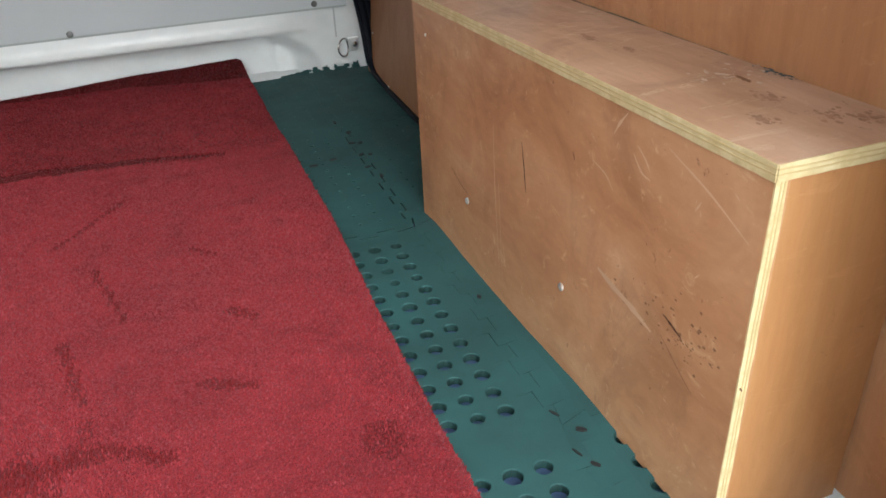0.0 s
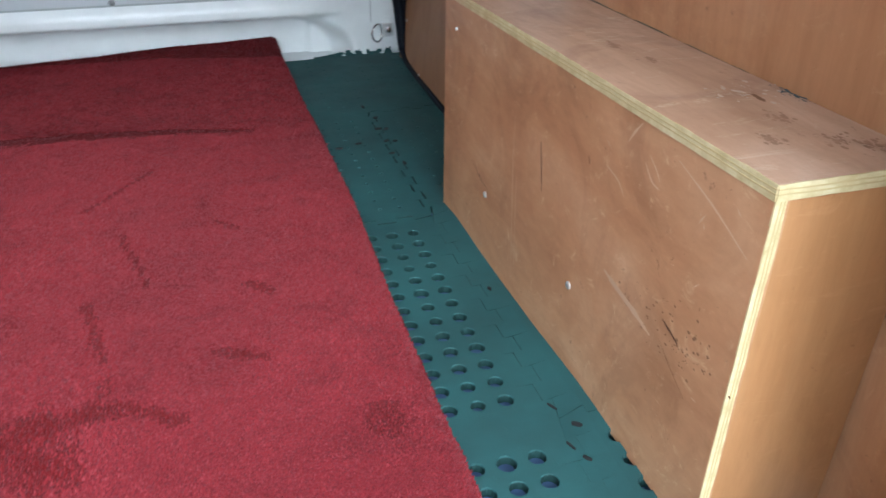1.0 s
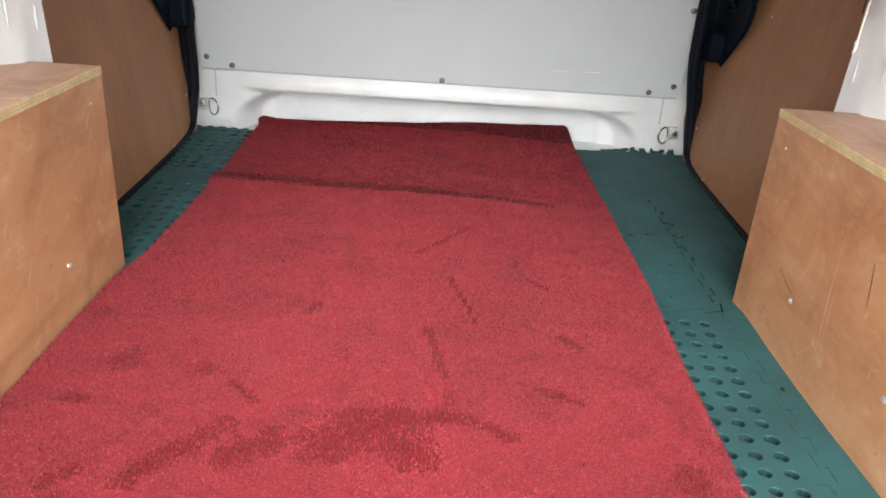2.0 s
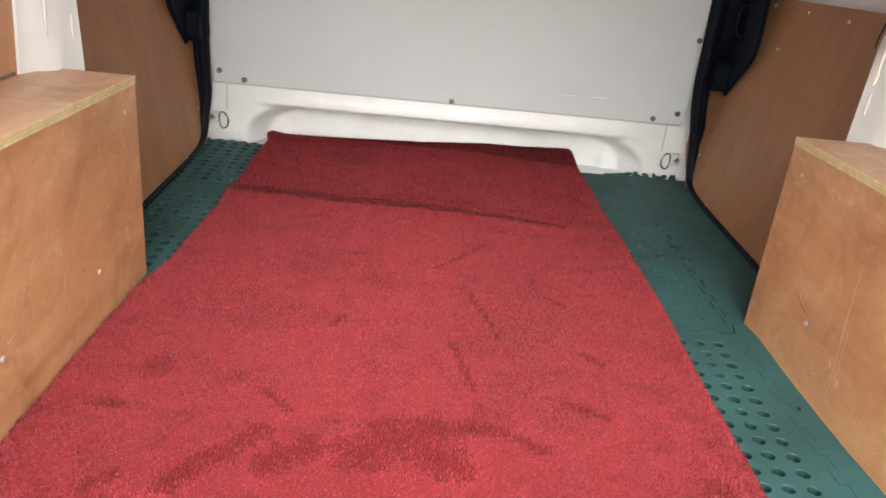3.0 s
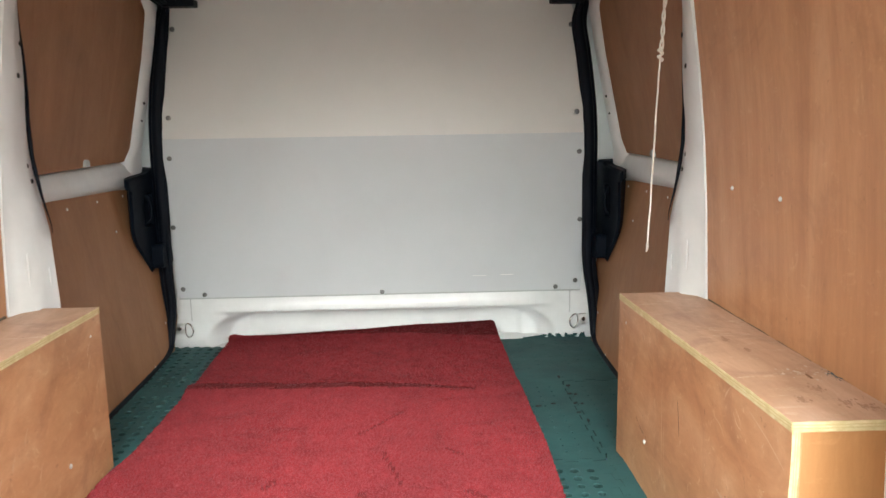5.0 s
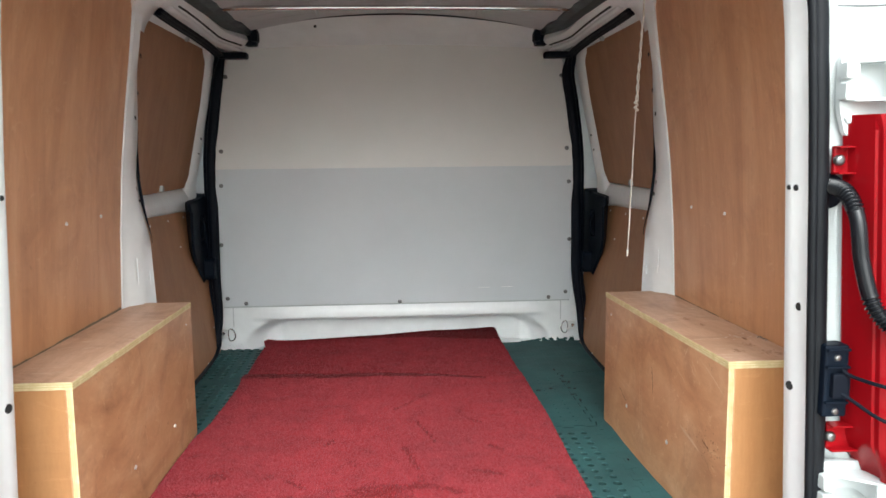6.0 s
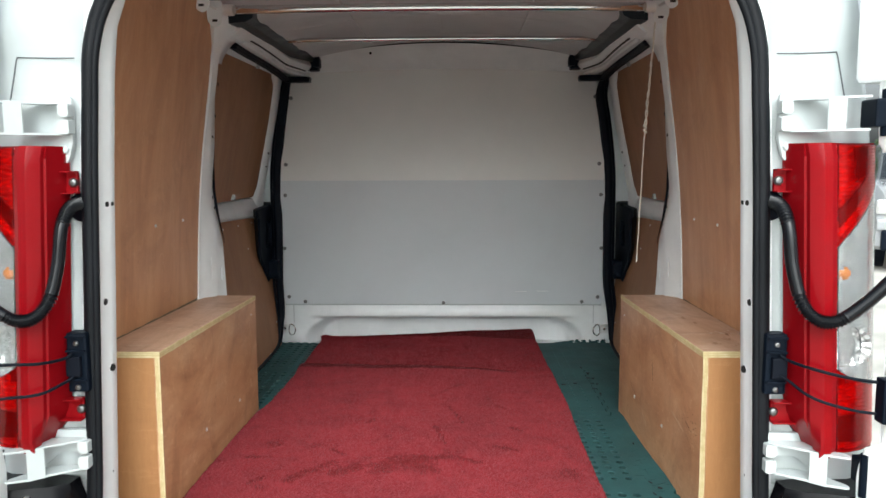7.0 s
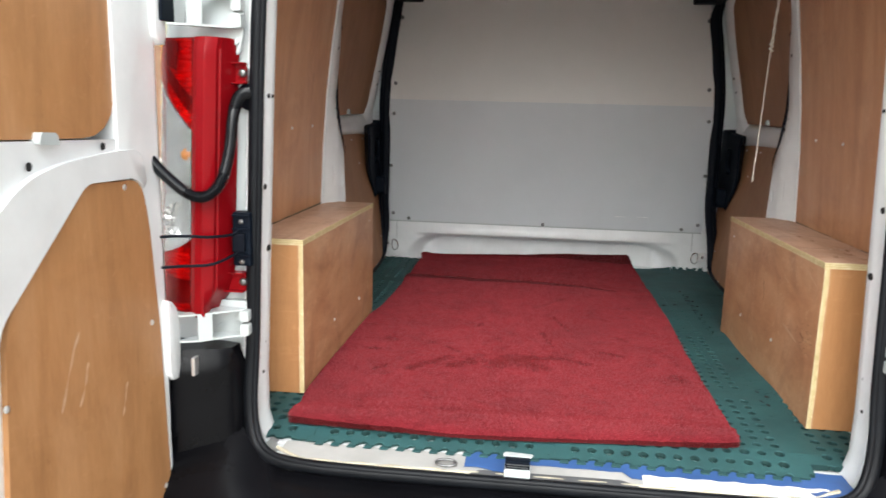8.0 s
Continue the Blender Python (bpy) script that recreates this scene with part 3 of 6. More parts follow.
# ---------------------------------------------------------------- sliding doors, their seals and the rails above
def sliding_door(s):
    t = thing("sliding_door", (px(s, 0.78), -0.5, 0.0), "closed white sliding side door lined with brown plywood cards", "van door", "sliding side doors")
    # white inner frame: waist ledge, front stile and top rail
    rings = []
    for k in range(26):
        y = -0.93 + 0.90 * k / 25
        lift = 0.010 * ease(-0.30, -0.1, y) - 0.020 * ease(-0.15, -0.95, y)
        rings.append([(px(s, 0.862), y, 0.59), (px(s, 0.832), y, 0.598 - lift), (px(s, 0.822), y, 0.612 - lift), (px(s, 0.822), y, 0.644), (px(s, 0.835), y, 0.672), (px(s, 0.858), y, 0.686), (px(s, 0.90), y, 0.688)])
    bm = bmesh.new()
    loft(bm, rings)
    smooth_by_angle(part("waist_ledge", bm, WHITE_LIT, t, "white painted ledge"), 45)
    rings = []
    for k in range(30):
        z = 0.60 + 0.66 * k / 29
        h = lerp(DOOR_TOP, z)
        back = -0.118 - 0.06 * (1 - ease(0.66, 0.74, z)) - 0.08 * ease(1.15, 1.22, z)
        rings.append([(px(s, h + 0.03), back, z), (px(s, h + 0.004), back, z), (px(s, h - 0.012), back + 0.012, z), (px(s, h - 0.020), back + 0.035, z), (px(s, h - 0.020), -0.060, z), (px(s, h - 0.004), -0.045, z), (px(s, h + 0.03), -0.04, z)])
    bm = bmesh.new()
    loft(bm, rings)
    stile = smooth_by_angle(part("front_stile", bm, WHITE_LIT, t, "white painted stile"), 45)
    for z in (0.873, 0.815):
        bm = bmesh.new()
        disc(bm, (px(s, lerp(DOOR_TOP, z) - 0.018), -0.092, z), (-s, -0.3, 0), 0.005 if z > 0.85 else 0.0038, 0.0025, 10)
        part("punched_hole", bm, DARK, stile)
    rings = []
    for k in range(20):
        y = -0.93 + 0.88 * k / 19
        rings.append([(px(s, 0.77), y, 1.205), (px(s, 0.735), y, 1.208), (px(s, 0.720), y, 1.222), (px(s, 0.708), y, 1.255), (px(s, 0.76), y, 1.27)])
    bm = bmesh.new()
    loft(bm, rings)
    smooth_by_angle(part("top_rail", bm, WHITE_LIT, t), 45)
    # outer steel behind the cards
    bm = bmesh.new()
    rings = [[(px(s, lerp(DOOR_CARD if z < 0.6 else DOOR_TOP, z) + 0.02), -0.95, z), (px(s, lerp(DOOR_CARD if z < 0.6 else DOOR_TOP, z) + 0.02), -0.02, z),
              (px(s, lerp(DOOR_CARD if z < 0.6 else DOOR_TOP, z) + 0.04), -0.02, z), (px(s, lerp(DOOR_CARD if z < 0.6 else DOOR_TOP, z) + 0.04), -0.95, z)] for z in [0.05 * k - 0.05 for k in range(27)]]
    loft(bm, rings)
    part("door_skin", bm, WHITE_LIT, t)
    # plywood cards, bent to the door's lean
    for name, table, z0, z1, y0, y1, corner in (("lower_card", DOOR_CARD, 0.005, 0.616, -0.93, 0.035, 0.14), ("upper_card", DOOR_TOP, 0.684, 1.212, -1.03, -0.120, 0.0)):
        rings = []
        for k in range(25):
            z = z0 + (z1 - z0) * k / 24
            h = lerp(table, z)
            front = y1
            if corner:
                front -= 0.11 * (1 - ease(0.0, corner, z - z0)) ** 1.5
            rings.append([(px(s, h), y0, z), (px(s, h), front, z), (px(s, h + 0.008), front, z), (px(s, h + 0.008), y0, z)])
        bm = bmesh.new()
        loft(bm, rings)
        card = part(name, bm, PLY_DOOR, t, "brown plywood lining card")
        pts = ((-0.22, 0.575), (-0.42, 0.578), (-0.62, 0.58), (-0.335, 0.475), (-0.105, 0.115), (-0.28, 0.012)) if corner else ()
        for y, z in pts:
            screw(card, (px(s, lerp(table, z) - 0.0005), y, z), (-s, 0, 0.1), 0.004)
    # clip on the ledge
    bm = bmesh.new()
    prism(bm, rounded([(-0.484, 0.686), (-0.456, 0.686), (-0.460, 0.706), (-0.478, 0.708)], 0.004), "x", px(s, 0.826), px(s, 0.842), 0.002)
    part("clip", bm, WHITE, t, "white plastic clip")
    bm = bmesh.new()
    disc(bm, (px(s, 0.728), -0.44, 1.212), (-s, 0, -0.6), 0.012, 0.010, 10)
    part("clip", bm, WHITE, t, "white plastic clip")
    # black handle moulding
    out = rounded([(-0.300, 0.632), (-0.300, 0.602), (-0.273, 0.599), (-0.281, 0.440), (-0.122, 0.300), (-0.040, 0.325), (0.050, 0.37), (0.060, 0.652), (-0.053, 0.650), (-0.09, 0.640)],
                  [0.004, 0.003, 0.005, 0.05, 0.006, 0.02, 0.03, 0.01, 0.006, 0.03])
    hx = [px(s, 0.790) for _ in out]
    bm = bmesh.new()
    inner = [bm.verts.new((x, y, z)) for x, (y, z) in zip(hx, out)]
    shrink = [bm.verts.new((x - s * 0.007, -0.15 + (y + 0.15) * 0.93, 0.48 + (z - 0.48) * 0.955)) for x, (y, z) in zip(hx, out)]
    back = [bm.verts.new((x + s * 0.06, min(y, 0.0) * 0.5 + max(y, 0.0), z)) for x, (y, z) in zip(hx, out)]
    n = len(out)
    for a, b in ((back, inner), (inner, shrink)):
        for i in range(n):
            bm.faces.new((a[i], a[(i + 1) % n], b[(i + 1) % n], b[i]))
    # ring round the hand hole
    hole = rounded([(-0.255, 0.465), (-0.175, 0.465), (-0.165, 0.578), (-0.245, 0.578)], 0.012)
    hole = [(y + 0.082, z - 0.004) for y, z in hole]
    hv = [bm.verts.new((px(s, 0.783), y, z)) for y, z in hole]
    hb = [bm.verts.new((px(s, 0.815), y, z)) for y, z in hole]
    e1 = [bm.edges.new((shrink[i], shrink[(i + 1) % n])) if not bm.edges.get((shrink[i], shrink[(i + 1) % n])) else bm.edges.get((shrink[i], shrink[(i + 1) % n])) for i in range(n)]
    m = len(hole)
    for i in range(m):
        bm.faces.new((hv[i], hv[(i + 1) % m], hb[(i + 1) % m], hb[i]))
    e2 = [bm.edges.get((hv[i], hv[(i + 1) % m])) for i in range(m)]
    bmesh.ops.triangle_fill(bm, edges=e1 + e2, use_beauty=True)
    bm.faces.new(hb)
    mould = part("handle_moulding", bm, BLACK_PLASTIC, t, "black plastic handle moulding")
    smooth_by_angle(mould, 35)
    bm = bmesh.new()
    sweep(bm, spline([(px(s, h), y + 0.082, z - 0.004) for h, y, z in ((0.802, -0.200, 0.572), (0.785, -0.192, 0.555), (0.780, -0.190, 0.52), (0.785, -0.192, 0.488), (0.802, -0.2, 0.472))], 5), 0.007, 8)
    part("pull_handle", bm, BLACK_PLASTIC, mould, smooth=True)
    bm = bmesh.new()
    prism(bm, rounded([(-0.13, 0.312), (-0.030, 0.318), (-0.008, 0.335), (-0.008, 0.372), (-0.030, 0.392), (-0.13, 0.400)], 0.022), "x", px(s, 0.746), px(s, 0.80), 0.012, 4)
    part("latch_cover", bm, BLACK_PLASTIC, mould)


for s, side in SIDES:
    sliding_door(s)


def door_seal(s):
    """Black rubber that runs up the front of the side door opening and back along its top."""
    t = thing("door_seal", (px(s, 0.75), -0.05, 0.0), "black rubber seal round the side door opening", "door seal", "side door seals")
    line = [(px(s, 0.740), -0.97, 0.006), (px(s, 0.741), -0.65, 0.006), (px(s, 0.743), -0.40, 0.006), (px(s, 0.746), -0.25, 0.007), (px(s, 0.750), -0.15, 0.014), (px(s, 0.753), -0.105, 0.037), (px(s, 0.753), -0.084, 0.09), (px(s, 0.748), -0.072, 0.16)]
    line += [(px(s, lerp(SEAL, z) - XC * s), -0.062 - 0.01 * math.sin(z * 2.5), z) for z in (0.3, 0.45, 0.6, 0.8, 1.0, 1.12)]
    line += [(px(s, 0.690), -0.085, 1.178), (px(s, 0.688), -0.15, 1.196), (px(s, 0.690), -0.4, 1.212), (px(s, 0.695), -0.7, 1.222), (px(s, 0.690), -0.90, 1.226)]
    bm = bmesh.new()
    sweep(bm, spline(line, 6), lambda f: 0.007 + 0.009 * ease(0.17, 0.32, f) + 0.0052 * ease(0.36, 0.55, f) - 0.0105 * ease(0.70, 0.80, f), 10)
    part("tube", bm, BLACK_RUBBER, t, smooth=True)
    bm = bmesh.new()
    sweep(bm, spline([(x - s * 0.012, y - 0.012, z) for x, y, z in line[5:]], 6), 0.006, 6)
    part("lip", bm, BLACK_RUBBER, t, smooth=True)
    bm = bmesh.new()
    sweep(bm, spline([(x + s * 0.019, y + 0.010, z) for x, y, z in line[6:]], 6), lambda f: 0.015 - 0.009 * ease(0.60, 0.74, f), 10)
    part("flange", bm, BLACK_RUBBER, t, "black rubber flange behind the seal", smooth=True)


def roof_side(s):
    """The painted rail over the side door with its slot, and the black runner above it."""
    t = thing("roof_side_rail", (px(s, 0.64), -0.5, 1.2), "pale painted rail over the side door with a black runner", "roof rail", "roof side rails", "structure")
    rings = []
    for k in range(24):
        y = -1.02 + 0.94 * k / 23
        w = 0.018 * ease(-0.35, -0.09, y)
        h = 1.215 + 0.020 * ease(-0.1, -0.8, y)
        rings.append([(px(s, 0.680 - w), y, h - 0.006), (px(s, 0.655 - w * 2), y, h), (px(s, 0.632 - w * 3), y, h + 0.016), (px(s, 0.622 - w * 3), y, h + 0.030), (px(s, 0.630 - w * 3), y, h + 0.052), (px(s, 0.70), y, h + 0.07)])
    bm = bmesh.new()
    loft(bm, rings)
    smooth_by_angle(part("rail", bm, WHITE_LIT, t), 50)
    bm = bmesh.new()
    sweep(bm, [(px(s, 0.640 - 0.05 * ease(-0.35, -0.09, y)), y, 1.225 + 0.020 * ease(-0.1, -0.8, y)) for y in [-0.85 + 0.05 * k for k in range(15)]], 0.0035, 6)
    part("slot", bm, DARK, t)
    bm = bmesh.new()
    sweep(bm, [(px(s, 0.655 - 0.045 * ease(-0.35, -0.09, y)), y, 1.212 + 0.02 * ease(-0.1, -0.8, y)) for y in [-0.9 + 0.05 * k for k in range(17)]], 0.009, 8)
    part("pressed_bead", bm, WHITE_LIT, t, smooth=True)
    # black runner above
    rings = []
    for k in range(14):
        y = -1.10 + 1.0 * k / 13
        rings.append([(px(s, 0.588 - 0.02 * ease(-.5, -.1, y)), y, 1.264), (px(s, 0.566 - 0.012 * ease(-.5, -.1, y) + 0.004 * math.sin(k * 2.3)), y, 1.276), (px(s, 0.560), y, 1.296), (px(s, 0.64), y, 1.312), (px(s, 0.64), y, 1.260)])
    bm = bmesh.new()
    loft(bm, rings)
    part("runner", bm, SLATE, t, "black runner channel")
    # its front end bracket and the stop under it
    bm = bmesh.new()
    box(bm, px(s, 0.545) if s > 0 else px(s, 0.635), px(s, 0.635) if s > 0 else px(s, 0.545), -0.135, -0.075, 1.228, 1.275, 0.006)
    part("end_bracket", bm, BLACK_PLASTIC, t)
    bm = bmesh.new()
    x0, x1 = sorted((px(s, 0.535), px(s, 0.560)))
    box(bm, x0, x1, -0.155, -0.10, 1.240, 1.285, 0.005)
    part("end_cap", bm, BLACK_PLASTIC, t)
    bm = bmesh.new()
    x0, x1 = sorted((px(s, 0.585), px(s, 0.690)))
    box(bm, x0, x1, -0.125, -0.07, 1.180, 1.204, 0.006)
    part("stop_block", bm, BLACK_RUBBER, t)
    # flared node where the middle post meets the roof, with two ears
    rings = []
    for k in range(10):
        f = k / 9
        g = f ** 1.6
        rings.append([(px(s, 0.703 - 0.10 * g), -0.985 + 0.06 * f, 1.15 + 0.14 * f), (px(s, 0.699 - 0.085 * g), -1.03 - 0.03 * f, 1.15 + 0.135 * f), (px(s, 0.703 - 0.045 * g), -1.066 - 0.09 * g, 1.15 + 0.145 * f), (px(s, 0.73 - 0.01 * f), -1.06 - 0.10 * g, 1.18 + 0.15 * f), (px(s, 0.75 - 0.02 * f), -0.92, 1.18 + 0.15 * f)])
    bm = bmesh.new()
    loft(bm, rings)
    node = smooth_by_angle(part("roof_node", bm, WHITE_LIT, t), 60)
    for y, x, z in ((-1.15, 0.664, 1.258), (-1.24, 0.674, 1.286)):
        bm = bmesh.new()
        prism(bm, rounded([(px(s, x - 0.022), z + 0.06), (px(s, x - 0.020), z - 0.005), (px(s, x), z - 0.022), (px(s, x + 0.024), z - 0.004), (px(s, x + 0.03), z + 0.06)], 0.012), "y", y, y + 0.006, 0.0015)
        ear = part("ear", bm, WHITE_LIT, node)
        bm = bmesh.new()
        box(bm, px(s, x + 0.002) - 0.008, px(s, x + 0.002) + 0.008, y - 0.001, y + 0.002, z - 0.002, z + 0.005)
        part("slot", bm, DARK, ear)


for s, side in SIDES:
    door_seal(s)
    roof_side(s)


def chrome_bar(y, z, r, x0, x1):
    t = thing("roof_bar", (XC, y, z), "polished chrome tube across the roof, socketed at both ends", "roof bar", "roof bars")
    bm = bmesh.new()
    sweep(bm, [(x0 + (x1 - x0) * k / 12, y, z + 0.004 * math.sin(math.pi * k / 12)) for k in range(13)], r, 16)
    part("tube", bm, CHROME, t, smooth=True)
    for x, d in ((x0, 1), (x1, -1)):
        bm = bmesh.new()
        sweep(bm, [(x, y, z), (x + d * 0.028, y, z)], r * 1.35, 14)
        smooth_by_angle(part("socket", bm, STEEL, t, "dull metal socket"))


chrome_bar(-0.597, 1.283, 0.0085, -0.605, 0.638)
chrome_bar(-1.185, 1.283, 0.0125, -0.615, 0.652)


# ---------------------------------------------------------------- plywood linings and wheel boxes
def quarter_panel(s):
    zs = [0.002 + 1.36 * k / 34 for k in range(35)]
    rings = [[(px(s, lerp(QUARTER, z)), -1.076, z), (px(s, lerp(QUARTER, z)), -1.957, z), (px(s, lerp(QUARTER, z) + 0.009), -1.957, z), (px(s, lerp(QUARTER, z) + 0.009), -1.076, z)] for z in zs]
    t = thing("plywood_lining", (px(s, 0.78), -1.5, 0.0), "tall brown plywood lining of the rear quarter with vertical grain", "plywood panel", "rear quarter linings")
    bm = bmesh.new()
    loft(bm, rings)
    sheet = smooth_by_angle(part("sheet", bm, PLY_WALL, t), 60)
    for y in (-1.218, -1.425, -1.80):
        z = 0.664
        screw(sheet, (px(s, lerp(QUARTER, z) - 0.0005), y, z), (-s, -0.3, 0.35), 0.0048)
    bm = bmesh.new()
    x = px(s, lerp(QUARTER, 0.404) - 0.002)
    loft(bm, [[(x, y, 0.396), (x + s * 0.005, y, 0.396), (x + s * 0.005, y, 0.400 + 0.003 * random.random()), (x, y, 0.402 - 0.010 * (y + 1.4) + 0.003 * random.random())] for y in [-1.085 - 0.025 * k for k in range(29)]])
    part("foot_gap", bm, GRIME_LINE, t, "grimy joint along the box top")


def wheel_box(s, x_back, x_front):
    """Box of 12 mm ply over a wheel arch: side board, end board and a lid whose pale edges show."""
    t = thing("wheel_arch_box", (px(s, 0.70), -1.4, 0.0), "worn reddish plywood wheel arch box with pale sawn edges", "plywood box", "wheel arch boxes")
    y0, y1, th = -1.797, -0.994, 0.0145
    zf, zb = (0.409, 0.397) if s > 0 else (0.405, 0.394)
    wall = px(s, 0.778)
    bm = bmesh.new()
    loft(bm, [[(x_front, y0, z), (x_back, y1, w), (x_back + s * th, y1, w), (x_front + s * th, y0, z)] for z, w in ((0.001, 0.001), (zf - th, zb - th))])
    side = part("side_board", bm, PLY_BOX, t)
    bm = bmesh.new()
    loft(bm, [[(x_front + s * (th + 0.0005), y0 + 0.0008, z), (wall, y0 + 0.0008, z), (wall, y0 + th, z), (x_front + s * (th + 0.0005), y0 + th, z)] for z in (0.001, zf - th)])
    part("end_board", bm, PLY_END, t)
    bm = bmesh.new()
    loft(bm, [[(x_back + s * th, y1 - th, z), (wall, y1 - th, z), (wall, y1, z), (x_back + s * th, y1, z)] for z in (0.001, zb - th)])
    part("far_board", bm, PLY_BOX, t)
    bm = bmesh.new()
    loft(bm, [[(x_front, y0, z), (x_back, y1, w), (wall, y1, w), (wall, y0, z)] for z, w in ((zf - th + 0.0005, zb - th + 0.0005), (zf, zb))])
    lid = part("lid", bm, PLY_TOP, t)

    # sawn edges, a hair proud, with two glue lines each
    def strip(name, a, b, up, out, height, parent):
        a, b, up, out = Vector(a), Vector(b), Vector(up), Vector(out)
        n = 34
        rows = []
        for k in range(n + 1):
            p = a.lerp(b, k / n)
            wob = 0.0012 * noise.noise(p * 40) + 0.0012 * noise.noise(p * 13 + Vector((3, 1, 7)))
            rows.append([p + out * 0.0011 + up * (wob * 0.6), p + out * 0.0011 + up * (height + wob), p - out * 0.001 + up * height, p - out * 0.001])
        bm = bmesh.new()
        loft(bm, rows)
        e = part(name, bm, EDGE, parent, "pale sawn plywood edge")
        for f in (0.36, 0.66):
            bm = bmesh.new()
            rows = []
            for k in range(n + 1):
                p = a.lerp(b, k / n) + up * (height * f + 0.0006 * noise.noise(a.lerp(b, k / n) * 60))
                rows.append([p + out * 0.0015, p + out * 0.0015 + up * 0.0013, p + up * 0.0013, p])
            loft(bm, rows)
            part("glue_line", bm, EDGE_LINE, e)
    strip("sawn_edge", (x_front, y0, zf - th), (x_back, y1, zb - th), (0, 0, 1), (-s, 0, 0), th, lid)
    strip("sawn_edge", (x_front, y0, zf - th), (wall, y0, zf - th), (0, 0, 1), (0, -1, 0), th, lid)
    strip("sawn_edge", (x_front, y0, 0.002), (x_front, y0, zf - th), (s, 0, 0), (0, -1, 0), 0.0112, side)

    def on_side(y, z, off=0.0):
        f = (y - y0) / (y1 - y0)
        return (x_front + (x_back - x_front) * f - s * off, y, z)
    spots = ((-1.202, 0.117), (-1.495, 0.128)) if s > 0 else ((-1.202, 0.101), (-1.506, 0.116))
    for y, z in spots + ((-1.05, 0.34),):
        screw(side, on_side(y, z, 0.0003), (-s, 0, 0), 0.0055 if z < 0.3 else 0.003)

    def mark(pts, w, mat, name):
        bm = bmesh.new()
        line = spline([(a, b, 0) for a, b in pts], 5)
        n = len(line) - 1
        up, dn = [], []
        for i, p in enumerate(line):
            d = (line[min(i + 1, n)] - line[max(i - 1, 0)]).normalized()
            q = Vector((-d.y, d.x, 0))
            ww = w * (0.35 + 0.65 * math.sin(math.pi * min(1, max(0, i / n)))) * (0.7 + 0.6 * abs(noise.noise(Vector((p.x * 90, p.y * 90, 1)))))
            up.append(bm.verts.new(on_side((p + q * ww).x, (p + q * ww).y, 0.0007)))
            dn.append(bm.verts.new(on_side((p - q * ww).x, (p - q * ww).y, 0.0007)))
        for i in range(n):
            bm.faces.new((up[i], up[i + 1], dn[i + 1], dn[i]))
        part(name, bm, mat, side)
    if s > 0:
        mark([(-1.572, 0.198), (-1.60, 0.192), (-1.64, 0.186), (-1.675, 0.178)], 0.0046, SCRATCH, "scratch")
        rng = random.Random(11)
        bm = bmesh.new()
        for k in range(90):
            y, z = rng.gauss(-1.712, 0.032), rng.gauss(0.203, 0.020)
            r = 0.0005 + 0.0013 * rng.random() ** 2
            a0 = rng.random() * 6
            bm.faces.new([bm.verts.new(on_side(y + r * (1 + 1.2 * rng.random()) * math.cos(a0 + q * 1.2566), z + r * math.sin(a0 + q * 1.2566), 0.0006 + 0.00001 * k)) for q in range(5)])
        tagged(part("dirt_stain", bm, SPECK, side), "dark specks of dirt", kind="stuff")
        bm = bmesh.new()
        for k in range(60):
            y, z = rng.uniform(-1.77, -1.02), rng.uniform(0.02, 0.37)
            r = 0.0005 + 0.0012 * rng.random() ** 2
            a0, l = rng.random() * 3.14, 1 + 5 * rng.random()
            bm.faces.new([bm.verts.new(on_side(y + r * (l * c * math.cos(a0) - d * math.sin(a0)), z + r * (l * c * math.sin(a0) + d * math.cos(a0)), 0.0005)) for c, d in ((1, 0), (0, 0.6), (-1, 0), (0, -0.6))])
        tagged(part("nick_scatter", bm, SCRATCH, side), "small pale nicks", kind="stuff")
        mark([(-1.672, 0.376), (-1.73, 0.357), (-1.783, 0.334)], 0.0013, SCRATCH, "scratch")
        mark([(-1.606, 0.388), (-1.594, 0.374), (-1.585, 0.360)], 0.0016, SCRATCH, "scratch")
        mark([(-1.625, 0.362), (-1.64, 0.352), (-1.648, 0.343)], 0.0013, SCRATCH, "scratch")
        mark([(-1.300, 0.285), (-1.305, 0.18), (-1.32, 0.03)], 0.0014, SCRATCH, "scratch")
        mark([(-1.316, 0.20), (-1.322, 0.12), (-1.328, 0.04)], 0.0010, SCRATCH, "scratch")
        mark([(-1.385, 0.28), (-1.392, 0.25), (-1.398, 0.215)], 0.0016, DARK_MARK, "dark_gouge")
        mark([(-1.62, 0.352), (-1.635, 0.338), (-1.65, 0.335)], 0.0018, SCRATCH, "scratch")
        mark([(-1.55, 0.318), (-1.575, 0.312), (-1.59, 0.30)], 0.0015, SCRATCH, "scratch")
        mark([(-1.69, 0.185), (-1.72, 0.165), (-1.745, 0.150)], 0.0007, SPECK, "dark_gouge")
        for cx, cy, ru, rv, mat, name in ((0.747, -1.606, 0.030, 0.026, WORN_PALE, "worn_patch"), (0.746, -1.618, 0.0015, 0.006, SPECK, "dark_gouge"), (0.729, -1.674, 0.008, 0.013, SMUDGE, "brown_smudge"),
                                          (0.684, -1.719, 0.006, 0.009, SMUDGE, "brown_smudge"), (0.742, -1.735, 0.010, 0.012, SMUDGE, "brown_smudge"), (0.762, -1.755, 0.010, 0.012, SMUDGE, "brown_smudge"),
                                          (0.700, -1.40, 0.004, 0.010, SMUDGE, "brown_smudge"), (0.712, -1.47, 0.003, 0.008, SMUDGE, "brown_smudge"), (0.786, -1.62, 0.006, 0.020, BLUE_DIRT, "blue_dirt")):
